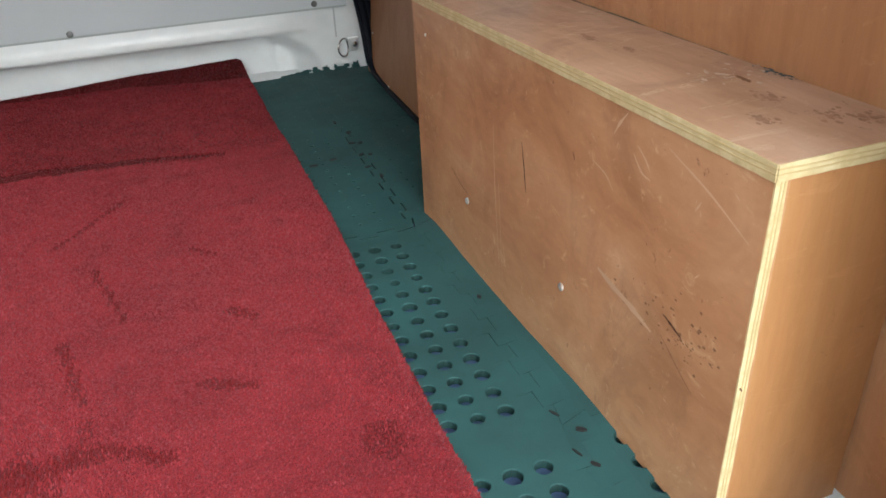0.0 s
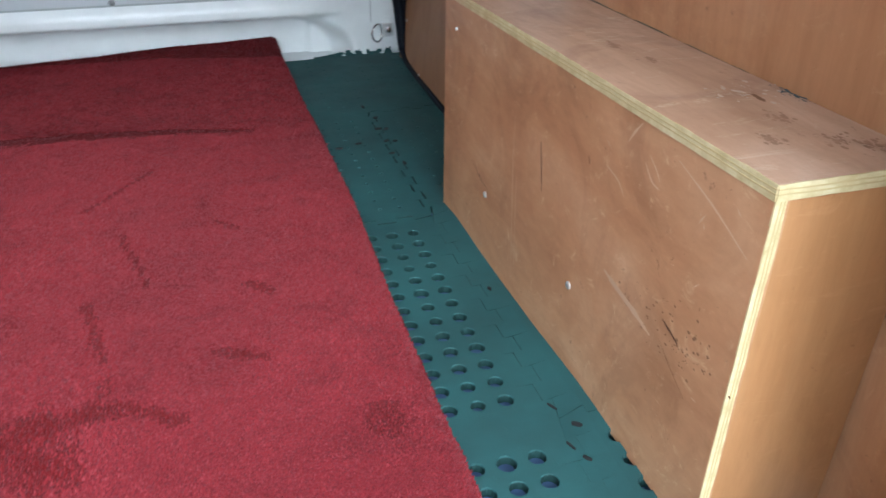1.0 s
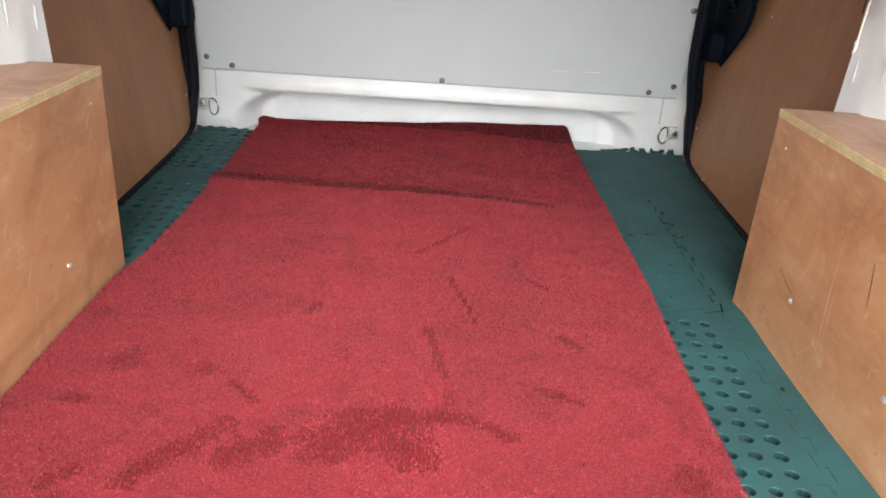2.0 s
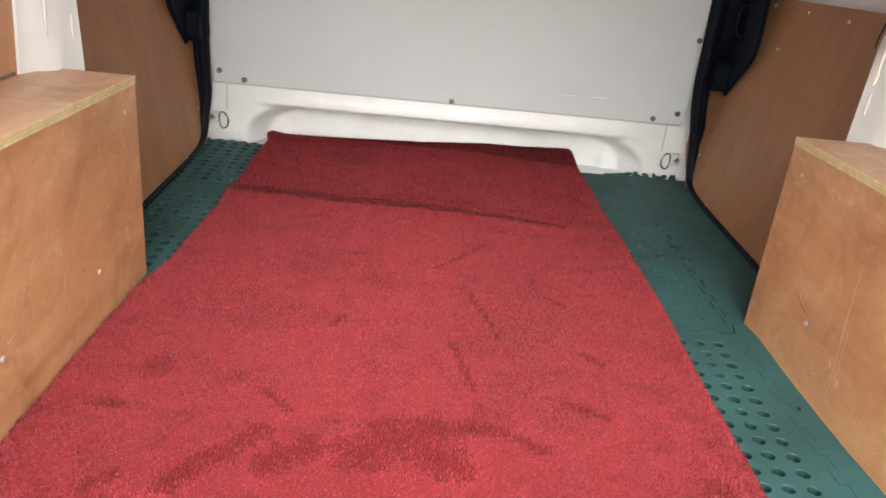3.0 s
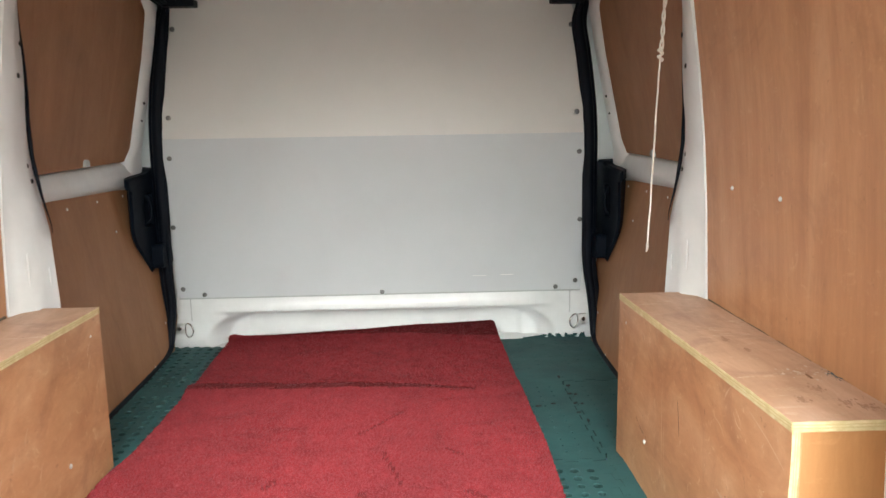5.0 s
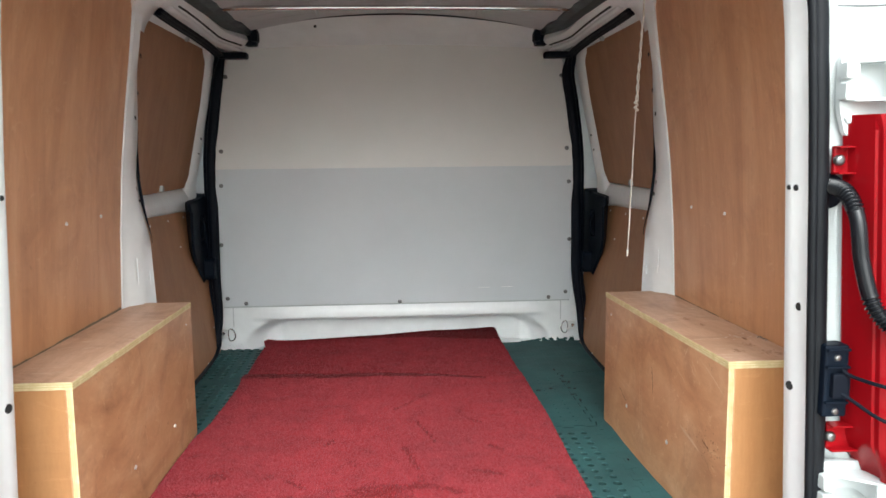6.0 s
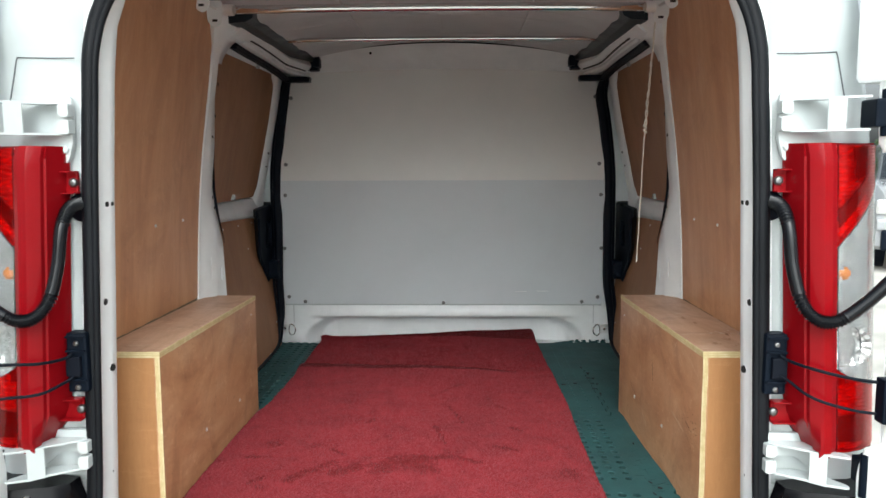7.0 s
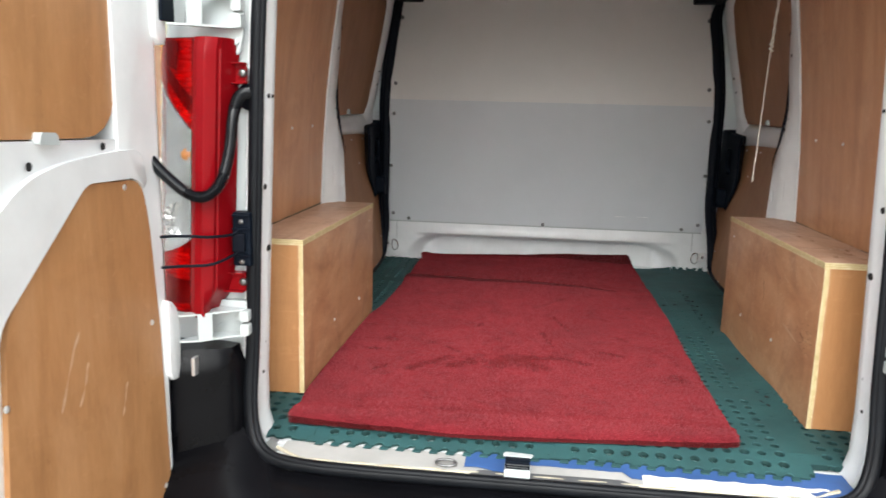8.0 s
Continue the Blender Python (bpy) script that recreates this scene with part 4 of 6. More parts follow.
            bm = bmesh.new()
            lift = zf + (zb - zf) * (cy - y0) / (y1 - y0) + 0.0007
            for k in range(48):
                u, v = rng.gauss(0, 0.7), rng.gauss(0, 0.7)
                fx, fy, fr, a0 = cx + ru * u, cy + rv * v, 0.0006 + 0.0022 * rng.random() ** 2, rng.random() * 6
                bm.faces.new([bm.verts.new((fx + fr * math.cos(a0 + q * 1.2566), fy + 1.6 * fr * math.sin(a0 + q * 1.2566), lift + 0.00001 * k)) for q in range(5)])
            tagged(part(name, bm, mat, lid), kind="stuff")
        mark([(-1.14, 0.15), (-1.18, 0.135), (-1.21, 0.13)], 0.0008, DARK_MARK, "dark_gouge")
        mark([(-1.69, 0.21), (-1.705, 0.205), (-1.72, 0.20)], 0.0016, DARK_MARK, "dark_gouge")
    else:
        for y, z in ((-1.06, 0.33), (-1.06, 0.30), (-1.35, 0.25), (-1.40, 0.22), (-1.45, 0.20), (-1.52, 0.14), (-1.60, 0.10), (-1.31, 0.16)):
            mark([(y, z), (y - 0.012, z - 0.016), (y - 0.016, z - 0.03)], 0.0016, SCRATCH, "scratch")


for s, side in SIDES:
    quarter_panel(s)
wheel_box(1, 0.613, 0.632)
wheel_box(-1, -0.602, -0.608)


# ---------------------------------------------------------------- rope
def hanging_rope():
    t = thing("hanging_rope", (0.62, -1.18, 0.535), "thin off-white cotton cord with a knot, hanging from the roof", "rope")
    top, knot, end = Vector((0.668, -1.13, 1.262)), Vector((0.632, -1.182, 0.933)), Vector((0.619, -1.176, 0.535))
    for name, a, b, r, twist in (("doubled_cord", top, knot, 0.0021, 0.0021), ("single_cord", knot, end, 0.0019, 0.0)):
        for ph in ((0, math.pi) if twist else (0,)):
            bm = bmesh.new()
            line = []
            for k in range(41):
                p = a.lerp(b, k / 40)
                w = twist * (0.4 + 1.1 * k / 40)
                line.append(p + Vector((w * math.cos(k * 0.9 + ph), w * math.sin(k * 0.9 + ph), 0)) + Vector((0.002 * noise.noise(p * 20), 0, 0)))
            sweep(bm, line, r, 7)
            part(name, bm, ROPE_MAT, t, smooth=True)
    bm = bmesh.new()
    sweep(bm, [knot + Vector((0.0045 * math.cos(k * 0.7), 0.0045 * math.sin(k * 0.7), 0.012 - 0.0014 * k)) for k in range(20)], 0.0027, 7)
    part("knot", bm, ROPE_MAT, t, smooth=True)
    bm = bmesh.new()
    sweep(bm, [end + Vector((0, 0, 0.012)), end, end - Vector((0.002, 0, 0.006))], lambda f: 0.0035 - 0.002 * f, 7)
    part("tip", bm, ROPE_MAT, t, smooth=True)


hanging_rope()


# ---------------------------------------------------------------- floor coverings
bm = bmesh.new()
box(bm, -0.70, 0.72, -1.955, -0.07, -0.0130, -0.0122)
tagged(part("underlay_sheet", bm, UNDER_DARK), "dark blue underlay showing in the holes of the mats", "underlay")
bm = bmesh.new()
rows = []
for k in range(49):
    x = -0.165 + 0.815 * k / 48
    front = -2.094 + 0.004 * math.sin(k * 0.8) + 0.012 * ease(-0.05, -0.165, x) + 0.024 * ease(0.57, 0.65, x)
    if -0.075 < x < 0.175:
        front = -2.050
    elif 0.175 <= x < 0.56:
        front = -2.074 + 0.003 * math.sin(k * 1.1)
    z = -0.0232 + 0.0008 * math.sin(k * 1.3)
    rows.append([(x, front, z), (x, -1.985, z), (x, -1.985, z + 0.0008), (x, front, z + 0.0008)])
loft(bm, rows)
tagged(part("underlay_sheet", bm, BLUE), "blue plastic sheet sticking out below the front mats", "underlay")

PITCH = 0.0377


def foam_tile(cx, cy, x_lo, x_hi, y_lo, y_hi, r, lift=0.0, gap=0.0003, base=-0.0215):
    """Interlocking foam tile of 60 cm with 13 x 13 round holes, trimmed to a rectangle."""
    bm = bmesh.new()
    n, half = 13, 0.277
    z1, z0 = lift, base

    def cut(p):
        return (min(max(p[0], x_lo), x_hi), min(max(p[1], y_lo), y_hi), p[2])
    start = -PITCH * n / 2
    seg = 12
    for i in range(n):
        for j in range(n):
            x, y = cx + start + PITCH * (i + 0.5), cy + start + PITCH * (j + 0.5)
            if x + PITCH / 2 <= x_lo or x - PITCH / 2 >= x_hi or y + PITCH / 2 <= y_lo or y - PITCH / 2 >= y_hi:
                continue
            jx, jy = 0.0015 * noise.noise(Vector((x * 30, y * 30, 0))), 0.0015 * noise.noise(Vector((x * 30, y * 30, 9)))
            rr = r * (1 + 0.22 * noise.noise(Vector((x * 17, y * 17, 4))))
            lip = min(0.0008, rr * 0.2)
            ring, rim, low, sq = [], [], [], []
            for k in range(seg):
                a = 2 * math.pi * (k + 0.5) / seg
                c, d = math.cos(a), math.sin(a)
                m = max(abs(c), abs(d))
                sq.append(bm.verts.new(cut((x + c / m * PITCH / 2, y + d / m * PITCH / 2, z1))))
                rim.append(bm.verts.new(cut((x + jx + (rr + lip) * c, y + jy + (rr + lip) * d, z1))))
                ring.append(bm.verts.new(cut((x + jx + rr * c, y + jy + rr * d, z1 - 0.0018))))
                low.append(bm.verts.new(cut((x + jx + rr * c, y + jy + rr * d, z0))))
            for k in range(seg):
                q = (k + 1) % seg
                bm.faces.new((sq[k], sq[q], rim[q], rim[k]))
                bm.faces.new((rim[k], rim[q], ring[q], ring[k]))
                bm.faces.new((ring[k], ring[q], low[q], low[k]))
            # the corners that a twelve-sided ring leaves open
            for sx in (-1, 1):
                for sy in (-1, 1):
                    k0 = min(range(seg), key=lambda k: abs(((2 * math.pi * (k + 1) / seg) - math.atan2(sy, sx)) % (2 * math.pi)))
                    c = bm.verts.new(cut((x + sx * PITCH / 2, y + sy * PITCH / 2, z1)))
                    bm.faces.new((sq[k0], c, sq[(k0 + 1) % seg]))
    # border with teeth
    cells = 16
    w = 2 * half / cells
    g = -start
    for edge in range(4):
        for k in range(cells):
            a, b = -half + k * w, -half + (k + 1) * w
            out = half + (0.0065 if (k % 2 == 0) == (edge < 2) else -0.0065) - gap
            ia, ib = max(-g, min(g, a)), max(-g, min(g, b))
            quad = [(ia, g), (ib, g), (half - gap, half - gap) if k == cells - 1 else (b, out), (gap - half, half - gap) if k == 0 else (a, out)]
            pts = []
            for u, v in quad:
                p = {0: (u, v), 1: (v, u), 2: (u, -v), 3: (-v, u)}[edge]
                pts.append((cx + p[0], cy + p[1]))
            if all(p[0] <= x_lo for p in pts) or all(p[0] >= x_hi for p in pts) or all(p[1] <= y_lo for p in pts) or all(p[1] >= y_hi for p in pts):
                continue
            top = [bm.verts.new(cut((*p, z1))) for p in pts]
            low = [bm.verts.new(cut((*p, z0))) for p in pts]
            bm.faces.new(top)
            for u in range(1, 4):
                bm.faces.new((top[u], top[(u + 1) % 4], low[(u + 1) % 4], low[u]))
    bmesh.ops.remove_doubles(bm, verts=bm.verts, dist=0.0002)
    bmesh.ops.dissolve_degenerate(bm, edges=bm.edges, dist=0.0002)
    # open the half holes that the knife left along a trimmed side
    side = [f for f in bm.faces if any(all(abs(v.co[ax] - lim) < 2e-4 for v in f.verts) for ax, lim in ((0, x_lo), (0, x_hi), (1, y_lo), (1, y_hi)))]
    bmesh.ops.delete(bm, geom=side, context="FACES")
    for v in bm.verts:
        if v.co.z > z1 - 0.0005:
            v.co.z += 0.0016 * noise.noise(Vector((v.co.x * 6, v.co.y * 6, 2))) + 0.0008 * noise.noise(Vector((v.co.x * 25, v.co.y * 25, 5)))
            along = ease(-1.86, -1.72, v.co.y) * (1 - ease(-1.08, -0.96, v.co.y))
            v.co.z += 0.009 * ease(0.572, 0.622, v.co.x) * along * (0.65 + 0.35 * math.sin(v.co.y * 11))
    edges = [e for e in bm.edges if e.is_boundary and all(v.co.z > z1 - 0.004 for v in e.verts)]
    made = bmesh.ops.extrude_edge_only(bm, edges=edges)["geom"]
    for v in made:
        if isinstance(v, bmesh.types.BMVert):
            v.co.z = z0
    # shade inside the holes and along the cut sides is put in by colour
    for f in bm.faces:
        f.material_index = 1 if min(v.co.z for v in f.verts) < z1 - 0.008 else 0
    # the front rows sag on to the lower sill
    for v in bm.verts:
        if v.co.y < -1.93:
            v.co.z = max(v.co.z - 0.018 * ((-1.93 - v.co.y) / 0.09) ** 1.2, -0.0225)
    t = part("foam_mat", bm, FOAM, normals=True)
    t.data.materials.append(FOAM_SHADE)
    return tagged(t, "dark green interlocking foam mat tile with round holes", "foam mat", "foam floor mats")


def torn_edge(mat):
    """Ragged puzzle edge of the far mat, bent up against the bulkhead, with a few open holes."""
    nx, ny, x0, x1 = 96, 14, 0.520, 0.752
    crest = [0.016 + 0.010 * abs(noise.noise(Vector((i * 0.13, 2, 0)))) + 0.007 * (1 if (i + 3 * (i // 17)) % 15 < 6 else 0) * ease(20, 40, i) for i in range(nx)]
    holes = [(0.607, 0.011, 0.009), (0.640, 0.016, 0.0065), (0.671, 0.013, 0.009), (0.692, 0.004, 0.007), (0.722, 0.011, 0.010)]
    bm = bmesh.new()
    grid = {}

    def at(i, j):
        if (i, j) not in grid:
            d = 0.040 * j / ny
            rise = 0.022 * (d / 0.04) ** 1.6 * ease(0.53, 0.60, x0 + (x1 - x0) * i / nx)
            grid[i, j] = bm.verts.new((x0 + (x1 - x0) * i / nx, -0.022 + d, 0.001 + rise))
        return grid[i, j]
    for i in range(nx):
        for j in range(ny):
            x, d = x0 + (x1 - x0) * (i + 0.5) / nx, 0.040 * (j + 0.5) / ny
            if d > crest[i] or any(((x - hx) / hr) ** 2 + ((d - hy) / (hr * 0.7)) ** 2 < 1 for hx, hy, hr in holes):
                continue
            bm.faces.new((at(i, j), at(i + 1, j), at(i + 1, j + 1), at(i, j + 1)))
    made = bmesh.ops.extrude_face_region(bm, geom=list(bm.faces))["geom"]
    for v in made:
        if isinstance(v, bmesh.types.BMVert):
            v.co.z -= 0.005
    part("torn_edge", bm, FOAM, mat, "ragged torn edge of the mat")


def joint_gaps(mat, spots):
    """Dark ovals painted for the gaps where the teeth of two tiles no longer meet: x, y, half length, half width, turn.
    """
    for k, (x, y, w, h, turn) in enumerate(spots):
        c, d = math.cos(radians(turn)), math.sin(radians(turn))
        ring = []
        for q in range(10):
            u, v = w * (1 + 0.3 * noise.noise(Vector((k, q, 3)))) * math.cos(q * math.pi / 5), h * math.sin(q * math.pi / 5)
            ring.append((x + u * c - v * d, y + u * d + v * c))
        bm = bmesh.new()
        prism(bm, ring, "z", -0.004, 0.0034 + 0.009 * ease(0.572, 0.622, x) * ease(-1.0, -1.1, y))
        part("joint_gap_oval", bm, DARK, mat, "dark oval painted for a gap between the teeth")


FAR_GAPS = [(0.572, -0.45, 0.003, 0.009, 10), (0.586, -0.53, 0.007, 0.0035, 15), (0.576, -0.60, 0.0075, 0.004, -10), (0.594, -0.605, 0.006, 0.003, 20), (0.578, -0.675, 0.006, 0.004, 25),
            (0.597, -0.680, 0.005, 0.0025, -10), (0.574, -0.745, 0.007, 0.003, 0), (0.588, -0.80, 0.0025, 0.008, 15), (0.470, -0.690, 0.009, 0.003, 0), (0.515, -0.675, 0.008, 0.003, 5)]
NEAR_GAPS = [(0.579, -1.572, 0.008, 0.0014, -62), (0.594, -1.612, 0.007, 0.0026, -40), (0.573, -1.640, 0.008, 0.0013, -70), (0.583, -1.664, 0.006, 0.0014, -50), (0.594, -1.30, 0.004, 0.001, -60)]


def edge_tabs(mat, x0, x1, y):
    """Square puzzle teeth along the front of a mat."""
    z = -0.018 * ((-1.93 - y) / 0.09) ** 1.2
    n = int((x1 - x0) / PITCH)
    for k in range(n):
        x = x0 + PITCH * (k + 0.5)
        w = 0.0105 + 0.001 * noise.noise(Vector((x * 40, 1, 1)))
        bm = bmesh.new()
        prism(bm, rounded([(x - w * 0.8, y + 0.004), (x - w, y - 0.013), (x + w, y - 0.013), (x + w * 0.8, y + 0.004)], 0.003, 2), "z", -0.0222, z - 0.001, 0.001, 1)
        part("tooth", bm, FOAM, mat)


bm = bmesh.new()
rows = []
for k in range(25):
    x = 0.215 + 0.38 * k / 24
    f = -2.102 + 0.002 * math.sin(k * 0.9) + 0.016 * ease(17, 24, k)
    b = -2.062 + 0.003 * math.sin(k * 1.7)
    rows.append([(x, f, -0.0262), (x, b, -0.0212), (x, b, -0.0204), (x, f, -0.0254)])
loft(bm, rows)
tagged(part("paper_strip", bm, WHITE_LIT), "torn white strip sticking out under the mat edge", "strip")

bm = bmesh.new()
for k in range(6):
    for lean in (-1, 1):
        x = -0.712 + 0.012 * k
        sweep(bm, [(x - lean * 0.009, -0.012, 0.002), (x, -0.008, 0.012), (x + lean * 0.009, -0.004, 0.021)], 0.0014, 5)
tagged(part("net_scrap", bm, WHITE_LIT), "small scrap of white plastic netting in the corner", "netting")

COLS = ((-0.806, -0.770, -0.40), (-0.252, -0.7, 0.1), (0.302, -0.1, 0.7), (0.856, 0.5, 0.780))
ROWS = ((-0.208, -0.6, -0.0195), (-0.762, -1.2, -0.3), (-1.316, -1.7, -0.9), (-1.870, -2.0225, -1.5))
for ci, (cx, xa, xb) in enumerate(COLS):
    for ri, (cy, ya, yb) in enumerate(ROWS):
        lo, hi = max(xa, cx - 0.4), min(xb, cx + 0.4)
        a, b = max(ya, cy - 0.4), min(yb, cy + 0.4)
        if ci == 0 and ri >= 2:
            lo = -0.71
        if ci == 3 and ri >= 2:
            hi = 0.73
        if ci in (0, 3) and ri == 3:
            a = -2.020 if ci == 0 else -1.975
        if ci == 2 and ri == 3:
            a = -2.0210
        rad = {(2, 1): 0.0036, (3, 1): 0.0030, (2, 0): 0.0026, (3, 0): 0.0030, (3, 2): 0.0028}.get((ci, ri), 0.0106)
        mat = foam_tile(cx, cy, lo, hi, a, b, rad, 0.0006 * ((ci + ri) % 2), 0.0020 if ri == 1 else 0.0002, -0.0125 if ri == 3 else -0.0215)
        if (ci, ri) == (3, 0):
            torn_edge(mat)
        if (ci, ri) == (2, 1):
            joint_gaps(mat, FAR_GAPS)
        if (ci, ri) == (3, 2):
            joint_gaps(mat, NEAR_GAPS)
        if ri == 3 and ci in (1, 2):
            edge_tabs(mat, max(lo, cx - 0.27), min(hi, cx + 0.27), a)


def red_carpet():
    """Loose thick-pile runner: a folded-up far end, a crease across it and a rounded front edge."""
    bm = bmesh.new()
    nx, ny = 110, 216

    def height(x, y):
        z = 0.0155 + 0.0035 * noise.noise(Vector((x * 5, y * 4, 0))) + 0.0016 * noise.noise(Vector((x * 17, y * 15, 3)))
        fold_y = -0.512 - 0.060 * (x + 0.557) / 0.85
        d = y - fold_y
        fade = 1 - ease(0.10, 0.36, x)
        z += fade * (0.020 * math.exp(-(d / 0.05) ** 2) * (1 if d < 0 else 0.25) - 0.006 * math.exp(-((d - 0.018) / 0.012) ** 2))
        z += 0.014 * math.exp(-((y + 1.95 - 0.046 * (x + 0.577)) / 0.05) ** 2)
        z += ease(-0.05, 0.13, y) * (-0.020 + 0.036 * ease(-0.5, 0.42, x) + 0.008 * math.exp(-((x + 0.575) / 0.03) ** 2))
        return z
    top, low = [], []
    for j in range(ny + 1):
        v = j / ny
        ra, rb = [], []
        for i in range(nx + 1):
            u = i / nx
            x0 = -0.577 - 0.016 * ease(0.12, 0.0, v) - 0.022 * ease(0.03, 0.10, v) * (1 - ease(0.42, 0.50, v)) + 0.018 * ease(-1.0, -0.4, -2.02 + 2.15 * v) - 0.004 * math.sin(v * 9) - 0.028 * ease(0.93, 1.0, v)
            x1 = 0.443 - 0.018 * ease(0.6, 1.0, v) + 0.003 * math.sin(v * 14 + 1)
            x = x0 + (x1 - x0) * u
            front = -1.976 + 0.046 * u + 0.004 * math.sin(u * 11) - 0.032 * math.sin(math.pi * u) ** 0.7
            back = 0.122 + 0.006 * u
            y = front + (back - front) * v
            if 0 < i < nx and 0 < j < ny:
                x += 0.0012 * noise.noise(Vector((x * 90, y * 90, 7)))
            else:
                x += 0.0022 * noise.noise(Vector((x * 70, y * 70, 7)))
                y += 0.0022 * noise.noise(Vector((x * 70, y * 70, 1)))
            z = height(x, y)
            edge = min(u * (x1 - x0), (1 - u) * (x1 - x0), v * 2.14)
            roll = 0.006 if v > 0.05 else 0.009
            zz = z - roll * (1 - min(1, edge / 0.012)) ** 2
            zz += 0.0013 * noise.noise(Vector((x * 120, y * 120, 2)))
            ra.append(bm.verts.new((x, y, zz)))
            base = ease(-0.03, 0.13, y) * (-0.020 + 0.036 * ease(-0.5, 0.42, x))
            rb.append(bm.verts.new((x, y + (0.004 if j == 0 else 0), 0.0035 * min(1, v * 30) - 0.001 + base)))
        top.append(ra)
        low.append(rb)
    for j in range(ny):
        for i in range(nx):
            bm.faces.new((top[j][i], top[j][i + 1], top[j + 1][i + 1], top[j + 1][i]))
    rim_t = [top[0][i] for i in range(nx + 1)] + [top[j][nx] for j in range(1, ny + 1)] + [top[ny][i] for i in range(nx - 1, -1, -1)] + [top[j][0] for j in range(ny - 1, 0, -1)]
    rim_l = [low[0][i] for i in range(nx + 1)] + [low[j][nx] for j in range(1, ny + 1)] + [low[ny][i] for i in range(nx - 1, -1, -1)] + [low[j][0] for j in range(ny - 1, 0, -1)]
    n = len(rim_t)
    for i in range(n):
        bm.faces.new((rim_t[i], rim_l[i], rim_l[(i + 1) % n], rim_t[(i + 1) % n]))
    bmesh.ops.delete(bm, geom=[v for v in bm.verts if not v.link_faces], context="VERTS")
    bm.normal_update()
    spots = []

    def trodden(x, y):
        best = 0.0
        for ax, ay, bx, by, w in MARKS:
            dx, dy = bx - ax, by - ay
            u = max(0.0, min(1.0, ((x - ax) * dx + (y - ay) * dy) / (dx * dx + dy * dy)))
            d = math.hypot(x - ax - u * dx, y - ay - u * dy)
            best = max(best, 1 - d / (w * (0.8 + 1.2 * abs(noise.noise(Vector((x * 22, y * 22, 3)))))))
        smudge = 1.1 * (noise.noise(Vector((x * 12 + 4, y * 10, 5))) - 0.36) * ease(-0.95, -1.35, y)
        return max(best, smudge)
    for f in bm.faces:
        if f.normal.z > 0.25 or f.calc_center_median().z > 0.006:
            spots.append(([v.co.copy() for v in f.verts], f.calc_area(), f.normal.copy()))
    # shade painted on the front face, the crease, the curled end and far half
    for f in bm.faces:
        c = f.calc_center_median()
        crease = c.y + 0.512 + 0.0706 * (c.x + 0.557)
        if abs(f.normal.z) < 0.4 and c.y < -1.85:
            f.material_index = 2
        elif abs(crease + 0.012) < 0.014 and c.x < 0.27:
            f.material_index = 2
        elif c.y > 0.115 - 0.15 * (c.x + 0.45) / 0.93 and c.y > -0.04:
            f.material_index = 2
        elif trodden(c.x, c.y) > 0.25 or (crease > 0 and noise.noise(c * 31) > 0.12):
            f.material_index = 1
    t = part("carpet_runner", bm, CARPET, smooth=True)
    t.data.materials.append(CARPET_TRODDEN_SHADE)
    t.data.materials.append(CARPET_SHADE)
    tagged(t, "thick red carpet runner with a crease and a curled far end", "carpet")
    # the pile: small leaning tufts, darker where brushed, trodden or painted with shade
    rng = np.random.default_rng(5)
    verts, faces, slot = [], [], []
    density = 1 / 0.0029 ** 2
    for quad, area, nrm in spots:
        want = area * density
        count = int(want) + (1 if rng.random() < want % 1 else 0)
        c = (quad[0] + quad[1] + quad[2] + quad[3]) * 0.25
        mark = trodden(c.x, c.y)
        drift = noise.noise(Vector((c.x * 4, c.y * 3, 8)))
        for _ in range(count):
            u, v = rng.random(), rng.random()
            p = quad[0] * ((1 - u) * (1 - v)) + quad[1] * (u * (1 - v)) + quad[2] * (u * v) + quad[3] * ((1 - u) * v)
            a = rng.random() * 6.283
            h = 0.0024 + 0.0022 * rng.random()
            lean = Vector((0.0012 * drift + 0.0016 * (rng.random() - 0.5), 0.0022 * drift + 0.0016 * (rng.random() - 0.5) + 0.0028 * max(0, mark), 0))
            tip = p + nrm * h + lean
            n = len(verts)
            r = 0.0012 + 0.0006 * rng.random()
            for q in range(3):
                verts.append((p.x + r * math.cos(a + q * 2.094), p.y + r * math.sin(a + q * 2.094), p.z - 0.001))
            verts.append(tuple(tip))
            faces += [(n, n + 1, n + 3), (n + 1, n + 2, n + 3), (n + 2, n, n + 3)]
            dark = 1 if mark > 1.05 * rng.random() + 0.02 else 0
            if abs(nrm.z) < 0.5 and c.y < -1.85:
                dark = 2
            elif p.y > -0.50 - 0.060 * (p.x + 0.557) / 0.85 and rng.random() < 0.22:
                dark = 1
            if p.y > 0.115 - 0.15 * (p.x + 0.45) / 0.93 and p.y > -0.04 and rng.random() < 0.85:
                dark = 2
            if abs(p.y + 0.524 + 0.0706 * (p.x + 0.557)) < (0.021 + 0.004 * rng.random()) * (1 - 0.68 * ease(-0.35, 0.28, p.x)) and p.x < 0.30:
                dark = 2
            slot += [dark] * 3
    me = bpy.data.meshes.new("pile_layer")
    me.from_pydata(verts, [], faces)
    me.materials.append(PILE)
    me.materials.append(PILE_TRODDEN_SHADE)
    me.materials.append(PILE_SHADE)
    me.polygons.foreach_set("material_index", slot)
    pile = new("pile_layer", me)
    pile.parent = t
    tagged(pile, "short red pile with trodden dark marks and painted shade", kind="stuff")


